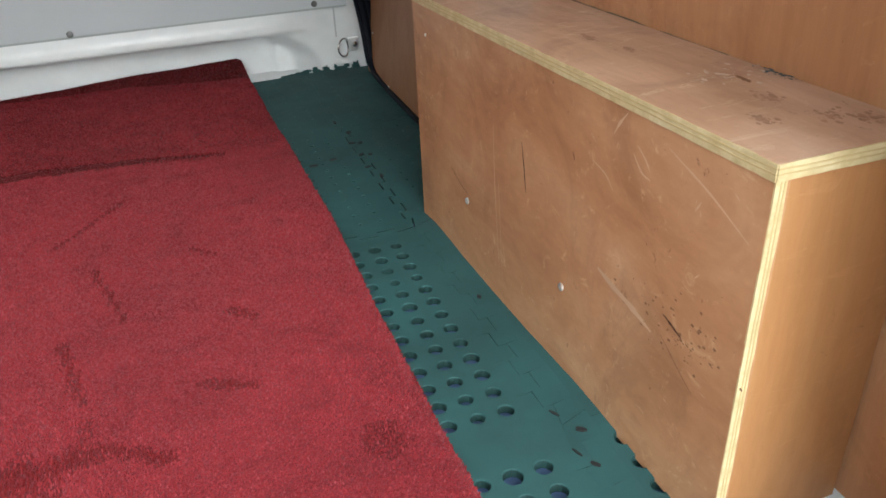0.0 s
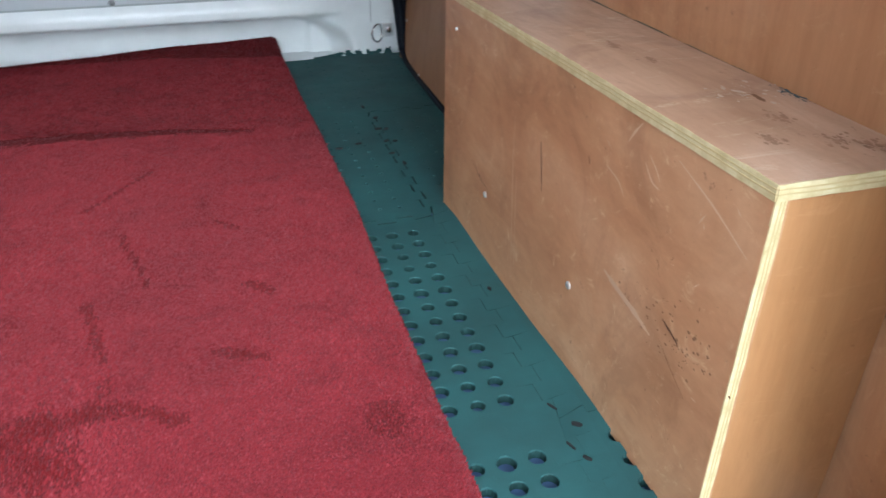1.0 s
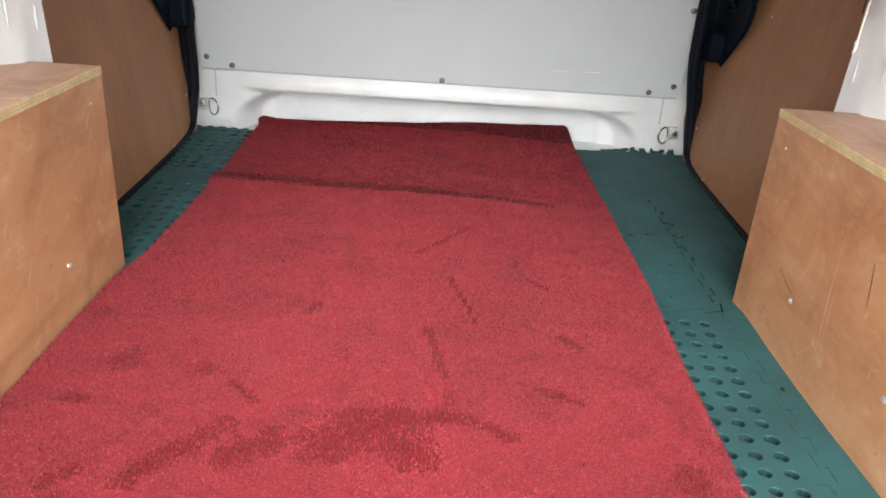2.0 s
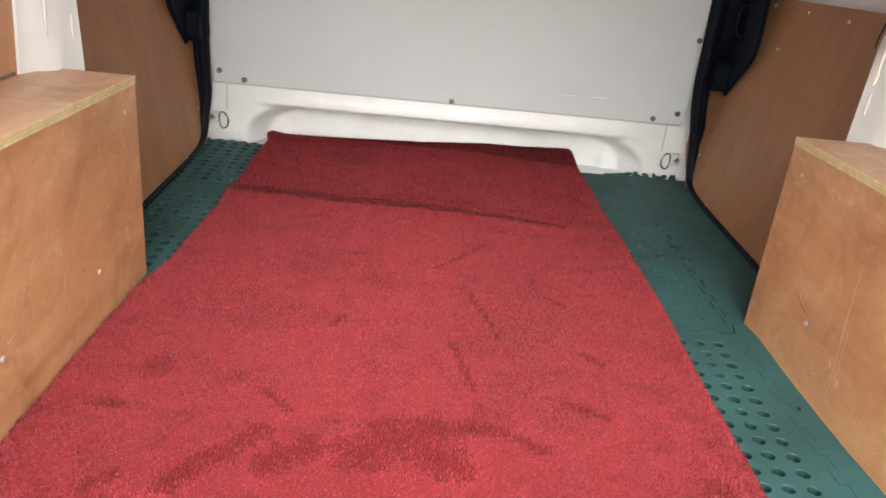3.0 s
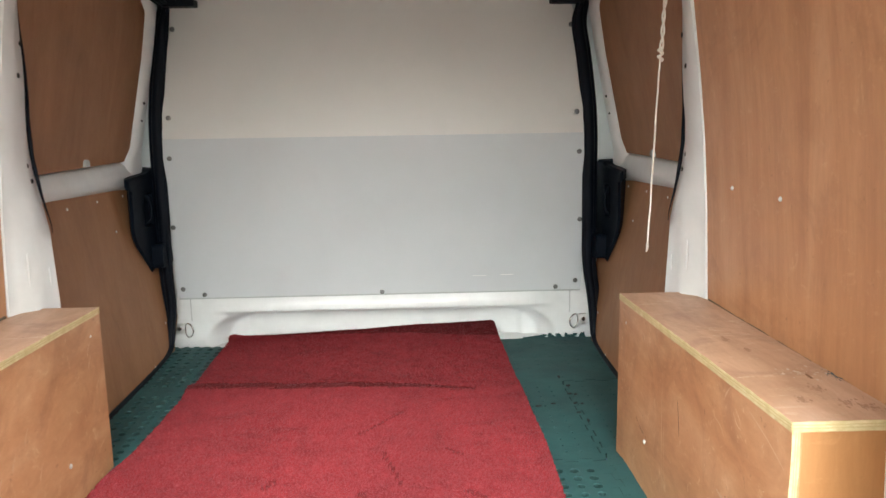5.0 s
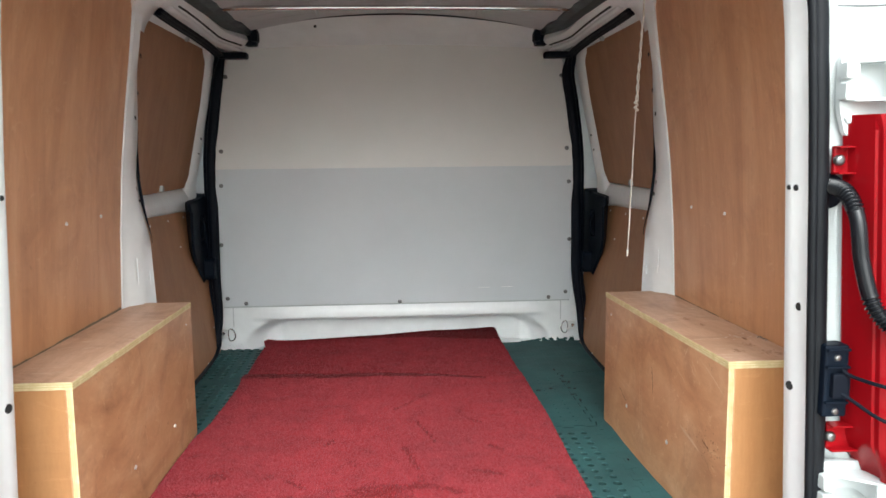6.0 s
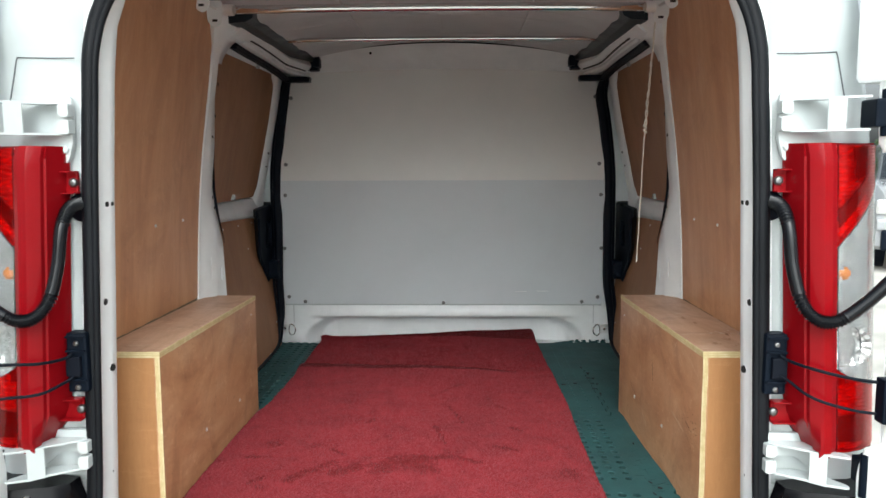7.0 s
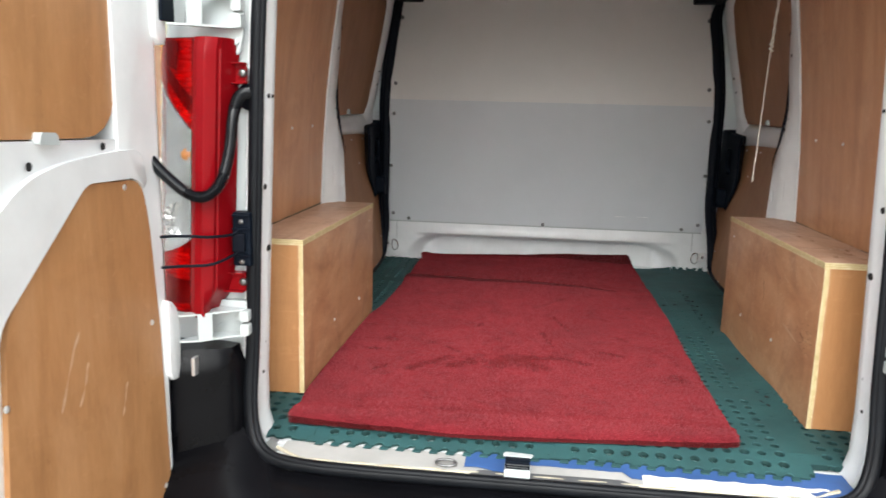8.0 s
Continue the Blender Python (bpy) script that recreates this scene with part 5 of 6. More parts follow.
# The first three strokes paint shade along the fold; the others are trodden marks.
MARKS = (
    (-0.557, -0.512, -0.10, -0.544, 0.026), (-0.10, -0.544, 0.20, -0.560, 0.018), (0.20, -0.560, 0.30, -0.566, 0.010),
    (-0.12, -1.51, -0.03, -1.46, 0.060), (-0.03, -1.46, 0.044, -1.44, 0.032), (-0.09, -1.46, 0.0, -1.53, 0.042), (-0.366, -1.61, -0.273, -1.482, 0.022),
    (-0.251, -1.553, -0.196, -1.516, 0.034), (-0.29, -1.384, -0.243, -1.426, 0.010), (0.043, -0.994, 0.093, -1.177, 0.007), (0.005, -1.201, 0.04, -1.338, 0.010),
    (-0.027, -0.886, 0.092, -0.736, 0.007), (0.238, -1.203, 0.269, -1.227, 0.014), (-0.521, -1.446, -0.488, -1.448, 0.013), (-0.21, -1.16, -0.193, -1.131, 0.008),
    (0.184, -1.358, 0.242, -1.388, 0.012), (0.069, -1.438, 0.132, -1.484, 0.014), (-0.461, -1.62, -0.435, -1.596, 0.016), (0.195, -0.978, 0.235, -1.021, 0.008),
)
red_carpet()


# ---------------------------------------------------------------- tail of the van, outside
def rear_quarter(s):
    """White outer corner of the body behind the lamp: a curved skin with a pressed step and seam."""
    rings = []
    for k in range(36):
        z = 0.20 + 1.22 * k / 35
        sk = lerp(SKIN, z)
        o = lerp(OPENING, min(z, 1.1)) + 0.03
        step = 0.012 * ease(1.035, 1.05, z)
        rings.append([(px(s, o), -2.026, z), (px(s, o + 0.03), -2.040 - step, z), (px(s, o + 0.09), -2.044 - step, z), (px(s, sk - 0.122), -2.040 - step, z), (px(s, sk - 0.088), -2.020 - step, z),
                      (px(s, sk - 0.055), -1.97, z), (px(s, sk - 0.025), -1.90, z), (px(s, sk - 0.003), -1.82, z), (px(s, sk - 0.03), -1.82, z), (px(s, o + 0.05), -2.00, z)])
    bm = bmesh.new()
    loft(bm, rings)
    corner = smooth_by_angle(part("rear_corner", bm, WHITE, walls[s], "white painted rear body corner"), 35)
    bm = bmesh.new()
    sweep(bm, [(px(s, h), -2.0445 + 0.003 * ease(0.74, 0.79, h), z) for h, z in ((0.655, 1.033), (0.70, 1.033), (0.745, 1.034), (0.764, 1.035), (0.767, 1.027), (0.772, 1.005), (0.779, 0.975), (0.786, 0.945), (0.790, 0.90))], 0.0013, 6)
    part("body_seam", bm, DARK_GREY, corner, "thin dark seam in the body")
    return corner


def tail_seal():
    """The rubber round the whole tail opening."""
    t = thing("tailgate_seal", (XC, -2.05, 0.0), "thick black rubber seal round the rear door opening", "door seal")
    right = [(0.0, -2.117, -0.037), (0.38, -2.117, -0.037), (0.51, -2.112, -0.036), (0.592, -2.102, -0.031), (0.634, -2.088, -0.015), (0.655, -2.072, 0.022), (0.664, -2.058, 0.09)]
    right += [(lerp(OPENING, z) + 0.011, -2.047, z) for z in (0.2, 0.4, 0.6, 0.8, 0.95, 1.05)] + [(0.597, -2.045, 1.13), (0.55, -2.045, 1.185), (0.45, -2.045, 1.215), (0.2, -2.045, 1.23)]
    line = [(px(1, x), y, z) for x, y, z in right] + [(px(-1, x), y, z) for x, y, z in right[::-1]][:-1]
    line = [line[-1]] + line
    bm = bmesh.new()
    sweep(bm, spline(line, 7)[7:], 0.0148, 12, closed=True)
    part("tube", bm, TAIL_RUBBER, t, smooth=True)
    bm = bmesh.new()
    sweep(bm, [Vector((XC + (p.x - XC) * 0.982, p.y + 0.006 - 0.012, p.z * 0.985 + 0.009)) for p in spline(line, 7)[7:]], 0.0075, 8, closed=True)
    part("lip", bm, TAIL_RUBBER, t, smooth=True)


def tail_light(s):
    """Upright lamp: moulded red housing with a bull-nose, red and clear lenses over a reflector."""
    t = thing("tail_light", (px(s, 0.76), -2.10, 0.29), "tall red tail light with a clear middle lens", "tail light", "tail lights")

    def shift(z):
        return 0.028 * (0.868 - z) / 0.57
    # side wall and nose of the housing
    sect = [(0.672, -2.046), (0.686, -2.106), (0.690, -2.1075), (0.6915, -2.117), (0.706, -2.1305), (0.711, -2.1325), (0.726, -2.1315), (0.729, -2.1255), (0.7385, -2.1205), (0.745, -2.104), (0.832, -2.062), (0.832, -2.035), (0.69, -2.035)]
    rings = []
    for k in range(26):
        z = 0.290 + 0.578 * k / 25
        end = 0.008 * (ease(0.31, 0.29, z) + ease(0.855, 0.868, z))
        cutb = 0.030 * ease(0.36, 0.29, z)
        rings.append([(px(s, x + shift(z) + (cutb if i < 2 else cutb * 0.5 if i < 4 else 0)), y + (end if 1 < i < 10 else 0), z) for i, (x, y) in enumerate(sect)])
    bm = bmesh.new()
    loft(bm, rings)
    house = smooth_by_angle(part("housing", bm, LAMP_RED, t, "glossy red plastic housing"), 22)
    for z, sc in ((0.80, 1), (0.357, 1)):
        bm = bmesh.new()
        x0, x1 = sorted((px(s, 0.654 + shift(z) * 0.6), px(s, 0.690 + shift(z))))
        box(bm, x0, x1, -2.056, -2.046, z - 0.022, z + 0.022, 0.003)
        tab = part("mounting_tab", bm, LAMP_RED, house)
        for dz in (-0.02, 0.02):
            bm = bmesh.new()
            box(bm, x0, x1, -2.072, -2.05, z + dz - 0.0015, z + dz + 0.0015, 0.0006)
            part("rib", bm, LAMP_RED, tab)
        bm = bmesh.new()
        xx = px(s, 0.663 + (0.010 if z < 0.5 else 0))
        disc(bm, (xx, -2.055, z), (0, -1, 0), 0.0085, 0.010, 12)
        part("bolt", bm, BOLT_STEEL, tab, "steel fixing stud")

    # lens surface: across the lamp by x, bending round the corner
    def surf(x, z, inset=0.0):
        f = max(0.0, (x - 0.735) / 0.105)
        y = -2.1185 + inset + 0.010 * f + 0.055 * f ** 2.6
        return (px(s, x + shift(z)), y, z)
    X0, X1 = 0.7395, 0.838

    def left_clear(z):
        if z > 0.68:
            return X0 + (X1 - X0) * (z - 0.68) / 0.105
        if z < 0.462:
            return X0 + (X1 - X0) * min(1.0, (0.462 - z) / 0.05) ** 1.6
        return X0

    def lens(name, rows, mat, label, inset=0.0, wave=0.0):
        bm = bmesh.new()
        cols = 14
        face, rear = [], []
        for z, a, b in rows:
            fr, rr = [], []
            for k in range(cols + 1):
                x = a + (b - a) * k / cols
                p = Vector(surf(x, z, inset))
                p.y += wave * math.sin(z * 2 * math.pi / 0.0056) * (max(ease(X1 - 0.030, X1 - 0.024, x), 0.6 * ease(0.54, 0.56, z)) if wave > 0.001 else ease(X1 - 0.030, X1 - 0.024, x))
                fr.append(bm.verts.new(p))
                rr.append(bm.verts.new(Vector(surf(x, z, inset)) + Vector((0, 0.003, 0))))
            face.append(fr)
            rear.append(rr)
        for g, flip in ((face, 1), (rear, -1)):
            for a, b in zip(g, g[1:]):
                for k in range(cols):
                    bm.faces.new((a[k], a[k + 1], b[k + 1], b[k])[::flip])
        m = len(face)
        rim = [(0, k) for k in range(cols)] + [(j, cols) for j in range(m - 1)] + [(m - 1, k) for k in range(cols, 0, -1)] + [(j, 0) for j in range(m - 1, 0, -1)]
        for i in range(len(rim)):
            (a, b), (c, d) = rim[i], rim[(i + 1) % len(rim)]
            bm.faces.new((face[a][b], face[c][d], rear[c][d], rear[a][b]))
        return part(name, bm, mat, t, label, smooth=True)

    def span(z0, z1, n, left, right):
        return [(z0 + (z1 - z0) * k / n, left(z0 + (z1 - z0) * k / n), right(z0 + (z1 - z0) * k / n)) for k in range(n + 1)]
    gap = 0.0012
    lens("red_upper_lens", span(0.682, 0.864, 160, lambda z: X0, lambda z: min(X1, left_clear(z) - gap) if z < 0.785 else X1), RED_LENS, "translucent red lens", 0.0, 0.0006)
    clear = lens("clear_lens", span(0.410, 0.784, 330, lambda z: min(X1 - 0.0004, left_clear(z) + gap), lambda z: X1), CLEAR_LENS, "clear ribbed lens", 0.0, 0.0012)
    lens("red_lower_lens", span(0.298, 0.459, 140, lambda z: X0, lambda z: max(X0 + 0.0005, min(X1, left_clear(z) - gap))), RED_LENS, "translucent red lens", 0.0, 0.0006)
    # reflector tray behind all three, with stepped facets
    cut = random.Random(3)
    bm = bmesh.new()
    rows = []
    for k in range(173):
        z = 0.296 + 0.568 * k / 172
        line = []
        for i in range(25):
            x = X0 + (X1 - X0) * i / 24
            shown = 0.41 < z < 0.784 and x > left_clear(z) - 0.002
            depth = 0.0070 + 0.0042 * (k % 2) * (1 if z > 0.545 else 0.35) + 0.0014 * cut.random() if shown else 0.0195
            line.append(bm.verts.new(Vector(surf(x, z, depth))))
        rows.append(line)
    for a, b in zip(rows, rows[1:]):
        for k in range(24):
            bm.faces.new((a[k], a[k + 1], b[k + 1], b[k]))
    part("reflector", bm, REFLECTOR, t, "faceted silver reflector")
    # red plates with raised ribs, added behind the red lenses to brighten them
    for name, z0, z1 in (("upper_chamber", 0.690, 0.860), ("lower_chamber", 0.302, 0.425)):
        bm = bmesh.new()
        rows = []
        n = 60
        for k in range(n + 1):
            z = z0 + (z1 - z0) * k / n
            right = min(X1 - 0.002, left_clear(z) - 0.003) if (z0 > 0.6 and z < 0.785) else (max(X0 + 0.004, min(X1 - 0.002, left_clear(z) - 0.003)) if z0 < 0.6 else X1 - 0.002)
            step = (0.0025 if (k // 2) % 2 else 0.0)
            pts = [X0 + 0.001 + (right - X0 - 0.001) * i / 12 for i in range(13)]
            rows.append([Vector(surf(x, z, 0.012 + step + 0.0035 * cut.random())) for x in pts] + [Vector(surf(x, z, 0.019)) for x in pts[::-1]])
        loft(bm, rows)
        part(name, bm, LAMP_INNER, t, "bright red ribbed plate added to brighten the lens")
    # dark inner bezels behind the red lenses
    for name, pts in (("upper_bezel", ((0.746, 0.748), (0.812, 0.814), (0.812, 0.785), (0.748, 0.716))), ("upper_bezel", ((0.775, 0.860), (0.810, 0.860), (0.812, 0.815), (0.782, 0.800))),
                      ("lower_bezel", ((0.744, 0.318), (0.808, 0.312), (0.812, 0.372), (0.748, 0.366)))):
        bm = bmesh.new()
        a, b, c, d = [Vector(p) for p in pts]
        g = [[a.lerp(b, i / 10).lerp(d.lerp(c, i / 10), j / 6) for i in range(11)] for j in range(7)]
        loft(bm, [[Vector(surf(p.x, p.y, 0.006)) for p in row] + [Vector(surf(p.x, p.y, 0.010)) for p in row[::-1]] for row in g])
        part(name, bm, LAMP_DARK, t, "dark bezel inside the lens")
    # round reversing lamp bowl and the amber bulb
    c = Vector(surf(0.772, 0.497, 0.0100))
    for r0, r1, dy in ((0.037, 0.029, 0.0), (0.028, 0.020, 0.003), (0.018, 0.012, 0.006)):
        bm = bmesh.new()
        seg = 28
        rings = []
        for r, y in ((r0, dy), (r0 * 0.98, dy - 0.006), (r1, dy - 0.003), (r1, dy + 0.006)):
            rings.append([c + Vector((r * math.cos(2 * math.pi * k / seg), y + 0.0018 * (k % 2), r * math.sin(2 * math.pi * k / seg))) for k in range(seg)])
        loft(bm, rings, True, False)
        part("reflector_ring", bm, REFLECTOR, t)
    bm = bmesh.new()
    disc(bm, Vector(surf(0.760, 0.632, 0.0130)), (0, -1, 0), 0.011, 0.007, 16, 0.8)
    part("amber_bulb", bm, AMBER, t, "amber indicator bulb", smooth=True)


def door_loom(s):
    """Ribbed black conduit from the body to the door, hanging in a loop."""
    t = thing("wiring_conduit", (px(s, 0.72), -2.12, 0.55), "black corrugated wiring conduit looping from body to door", "conduit", "door wiring conduits")
    line = spline([(px(s, h), y, z) for h, y, z in ((0.655, -2.040, 0.762), (0.660, -2.085, 0.752), (0.664, -2.112, 0.715), (0.669, -2.122, 0.65), (0.682, -2.135, 0.588),
                                                    (0.705, -2.150, 0.556), (0.738, -2.160, 0.556), (0.780, -2.172, 0.592), (0.824, -2.185, 0.645), (0.850, -2.195, 0.68))], 64)

    def rad(f):
        ribbed = f < 0.2 or 0.42 < f < 0.70
        return 0.0116 + (0.0020 * math.sin(f * 2 * math.pi * 72) if ribbed else 0.0002)
    bm = bmesh.new()
    sweep(bm, line, rad, 12)
    part("hose", bm, HOSE, t, smooth=True)
    bm = bmesh.new()
    disc(bm, (px(s, 0.655), -2.038, 0.752), (0, -1, 0), 0.028, 0.012, 18)
    part("grommet", bm, BLACK_RUBBER, t)


def check_strap(s):
    """Door check: black block on the pillar with two sprung steel wires to a block on the door."""
    t = thing("door_check", (px(s, 0.69), -2.06, 0.40), "black door check block with two bent wire stays", "door check", "door checks")
    bm = bmesh.new()
    x0, x1 = sorted((px(s, 0.648), px(s, 0.688)))
    box(bm, x0, x1, -2.075, -2.040, 0.395, 0.512, 0.005)
    block = part("block", bm, BLACK_PLASTIC, t)
    bm = bmesh.new()
    x0, x1 = sorted((px(s, 0.658), px(s, 0.686)))
    box(bm, x0, x1, -2.085, -2.073, 0.428, 0.468, 0.003)
    part("latch_tongue", bm, BLACK_RUBBER, block)
    for z in (0.405, 0.492):
        bm = bmesh.new()
        disc(bm, (px(s, 0.668), -2.074, z), (0, -1, 0), 0.006, 0.005, 6)
        part("bolt", bm, BOLT_STEEL, block)
    for z in (0.418, 0.475, 0.503):
        bm = bmesh.new()
        x0, x1 = sorted((px(s, 0.650), px(s, 0.687)))
        box(bm, x0, x1, -2.081, -2.074, z, z + 0.004, 0.001)
        part("rib", bm, BLACK_PLASTIC, block)
    for z0, z1, z2 in ((0.474, 0.462, 0.447), (0.436, 0.409, 0.390)) if s > 0 else ((0.474, 0.468, 0.467), (0.428, 0.410, 0.404)):
        bm = bmesh.new()
        sweep(bm, spline([(px(s, 0.672), -2.082, z0), (px(s, 0.684), -2.095, z0 - 0.008), (px(s, 0.71), -2.138, z1), (px(s, 0.77), -2.160, z2 + 0.004), (px(s, 0.835), -2.180, z2)], 6), 0.0030, 8)
        part("wire_stay", bm, BLACK_RUBBER, t, "dark bent wire", smooth=True)
    bm = bmesh.new()
    x0, x1 = sorted((px(s, 0.806), px(s, 0.834)))
    box(bm, x0, x1, -2.195, -2.165, 0.378, 0.458, 0.004)
    part("door_block", bm, BLACK_PLASTIC, t)


def hinge(s, zc, up):
    """White painted strap hinge: plate on the pillar, folded channel arm, dark pivot."""
    bm = bmesh.new()
    prism(bm, rounded([(px(s, 0.660), zc + 0.045), (px(s, 0.760), zc + 0.045), (px(s, 0.760), zc - 0.035), (px(s, 0.720), zc - 0.075 * up), (px(s, 0.672), zc - 0.084 * up), (px(s, 0.660), zc - 0.04)], 0.012), "y", -2.056, -2.044, 0.002)
    t = part("hinge", bm, WHITE, walls[s], "white painted steel strap hinge")
    for x, z in ((0.676, zc - 0.055 * up), (0.672, zc - 0.012)):
        bm = bmesh.new()
        disc(bm, (px(s, x), -2.056, z), (0, -1, 0), 0.009 if z < zc else 0.004, 0.007, 6 if z < zc else 10)
        part("bolt", bm, WHITE, t)
    # channel: web at the back, two flanges, closed end band
    xa, xb, xe = 0.664, 0.721, 0.746
    for z in (zc + 0.027, zc - 0.030):
        bm = bmesh.new()
        out = rounded([(px(s, xa), -2.056), (px(s, xa + 0.008), -2.074), (px(s, xb), -2.108), (px(s, xe), -2.130), (px(s, xe + 0.038), -2.146), (px(s, xe + 0.038), -2.130), (px(s, xe), -2.075), (px(s, xb), -2.058)], 0.006)
        prism(bm, out, "z", z, z + 0.004, 0.001)
        part("flange", bm, WHITE, t)
    bm = bmesh.new()
    loft(bm, [[(px(s, xb + 0.002), -2.112, z), (px(s, xe), -2.132, z), (px(s, xe + 0.001), -2.128, z), (px(s, xb + 0.003), -2.108, z)] for z in (zc - 0.030, zc + 0.031)])
    part("band", bm, WHITE, t)
    for z0, z1 in ((zc + 0.004, zc + 0.029), (zc - 0.028, zc - 0.001)):
        bm = bmesh.new()
        prism(bm, rounded([(px(s, xa - 0.008), z0), (px(s, xa + 0.012), z0 + 0.001), (px(s, xa + 0.012), z1 - 0.001), (px(s, xa - 0.008), z1)], 0.004), "y", -2.078, -2.056, 0.003)
        part("folded_lug", bm, WHITE, t)
    bm = bmesh.new()
    sweep(bm, [(px(s, 0.806), -2.150, zc - 0.040), (px(s, 0.806), -2.150, zc + 0.040)], 0.010, 12)
    part("pivot_pin", bm, BLACK_PLASTIC, t, "dark pivot pin")
    bm = bmesh.new()
    x0, x1 = sorted((px(s, 0.782 if zc > 0.5 else 0.802), px(s, 0.822)))
    box(bm, x0, x1, -2.160, -2.105, zc - 0.024, zc + 0.024, 0.004)
    part("pivot_block", bm, BLACK_PLASTIC, t)


def rear_door(s):
    """Open rear door swung to a right angle: white inner pressing, two plywood cards, outer skin."""
    t = thing("rear_door", (px(s, 0.83), -2.15, -0.2), "open white rear van door lined with brown plywood cards", "van door", "rear doors")
    xf = px(s, 0.815 if s > 0 else 0.801)

    def slab(name, out, a, b, mat, label="", bev=0.006):
        bm = bmesh.new()
        prism(bm, out, "x", xf + s * a, xf + s * b, bev, 3)
        return part(name, bm, mat, t, label)
    edge = rounded([(-2.150, -0.16), (-2.150, 1.10), (-2.20, 1.34), (-2.74, 1.36), (-2.80, 1.0), (-2.80, -0.16)], [0.02, 0.03, 0.05, 0.05, 0.05, 0.02])
    slab("outer_skin", edge, 0.050, 0.072, WHITE, "white painted door skin", 0.006)
    # pressed frame, built as rails round the two cards
    def rail(name, out, depth=0.0, bev=0.010):
        bm = bmesh.new()
        prism(bm, out, "x", xf + s * depth, xf + s * 0.055, bev, 3)
        return smooth_by_angle(part(name, bm, WHITE_LIT, t, "white painted door frame"), 50)
    rail("hinge_stile", rounded([(-2.160, -0.15), (-2.160, 1.10), (-2.21, 1.33), (-2.305, 1.33), (-2.310, 0.60), (-2.235, 0.60), (-2.215, 0.50), (-2.185, 0.28), (-2.165, -0.15)], [0.01, 0.03, 0.03, 0.02, 0.05, 0.06, 0.02, 0.02, 0.01]))
    rail("waist_rail", depth=0.004, bev=0.016, out=rounded([(-2.20, 0.592), (-2.425, 0.600), (-2.80, 0.30), (-2.80, 0.60), (-2.80, 0.690), (-2.20, 0.668)], [0.01, 0.03, 0.01, 0.01, 0.01, 0.02]))
    rail("lock_stile", depth=0.008, out=rounded([(-2.665, -0.15), (-2.80, -0.15), (-2.80, 0.50), (-2.645, 0.425)], [0.03, 0.01, 0.02, 0.03]))
    rail("upper_stile", depth=0.007, out=rounded([(-2.72, 0.64), (-2.80, 0.64), (-2.80, 1.33), (-2.70, 1.33)], 0.01))
    rail("head_rail", depth=0.010, out=rounded([(-2.20, 1.24), (-2.20, 1.335), (-2.78, 1.345), (-2.78, 1.24)], 0.01))
    rail("foot_rail", depth=0.012, out=rounded([(-2.160, -0.155), (-2.160, -0.11), (-2.80, -0.11), (-2.80, -0.155)], 0.008))
    bm = bmesh.new()
    prism(bm, rounded([(-2.17, 0.972), (-2.17, 1.34), (-2.11, 1.34), (-2.082, 1.15), (-2.082, 0.972)], 0.008), "x", xf - s * 0.018, xf + s * 0.06, 0.006, 3)
    smooth_by_angle(part("upper_edge", bm, WHITE_LIT, t, "white painted door edge"), 50)
    slab("upper_card", rounded([(-2.300, 0.675), (-2.292, 1.25), (-2.715, 1.26), (-2.735, 0.690)], [0.11, 0.04, 0.04, 0.03]), 0.006, 0.014, PLY_REAR, "brown plywood lining card", 0.001)
    low = slab("lower_card", rounded([(-2.236, 0.594), (-2.425, 0.603), (-2.642, 0.428), (-2.668, 0.10), (-2.64, -0.13), (-2.172, -0.13), (-2.190, 0.28), (-2.214, 0.50)],
                                     [0.05, 0.03, 0.05, 0.04, 0.04, 0.02, 0.02, 0.02]), -0.0015, 0.010, PLY_REAR, "brown plywood lining card", 0.001)
    for y, z in ((-2.30, 0.585), (-2.225, 0.306), (-2.655, 0.30), (-2.20, -0.06)):
        screw(low, (xf - s * 0.0018, y, z), (-s, 0, 0), 0.006)
    bm = bmesh.new()
    prism(bm, rounded([(-2.490, 0.672), (-2.542, 0.676), (-2.536, 0.694), (-2.498, 0.692)], 0.004), "x", xf - s * 0.008, xf + s * 0.01, 0.003)
    part("clip", bm, WHITE, t, "white plastic clip")
    for y, z in ((-2.362, 0.663), (-2.562, 0.644)):
        bm = bmesh.new()
        disc(bm, (xf - s * 0.001, y, z), (-s, 0, 0), 0.007, 0.0016, 12)
        part("drain_hole", bm, DARK, t)
    bm = bmesh.new()
    prism(bm, rounded([(-2.79, 0.30), (-2.76, 0.47), (-2.68, 0.560), (-2.60, 0.612), (-2.556, 0.630), (-2.486, 0.643), (-2.393, 0.650), (-2.304, 0.653), (-2.238, 0.650), (-2.222, 0.570), (-2.27, 0.600), (-2.425, 0.604), (-2.655, 0.425), (-2.70, 0.30)], 0.02), "x", xf - s * 0.007, xf + s * 0.05, 0.011, 4)
    smooth_by_angle(part("pressed_step", bm, WHITE_LIT, t, "raised white pressing"), 60)
    # hinge covers on the door's edge
    for z0, z1 in ((0.155, 0.345), (0.845, 1.05)):
        bm = bmesh.new()
        prism(bm, rounded([(-2.175, z0 + 0.02), (-2.175, z1), (-2.138, z1 - 0.03), (-2.126, z1 - 0.08), (-2.132, z0 + 0.01), (-2.150, z0)], [0.01, 0.02, 0.02, 0.02, 0.012, 0.01]), "x", xf - s * 0.012, xf + s * 0.06, 0.008, 3)
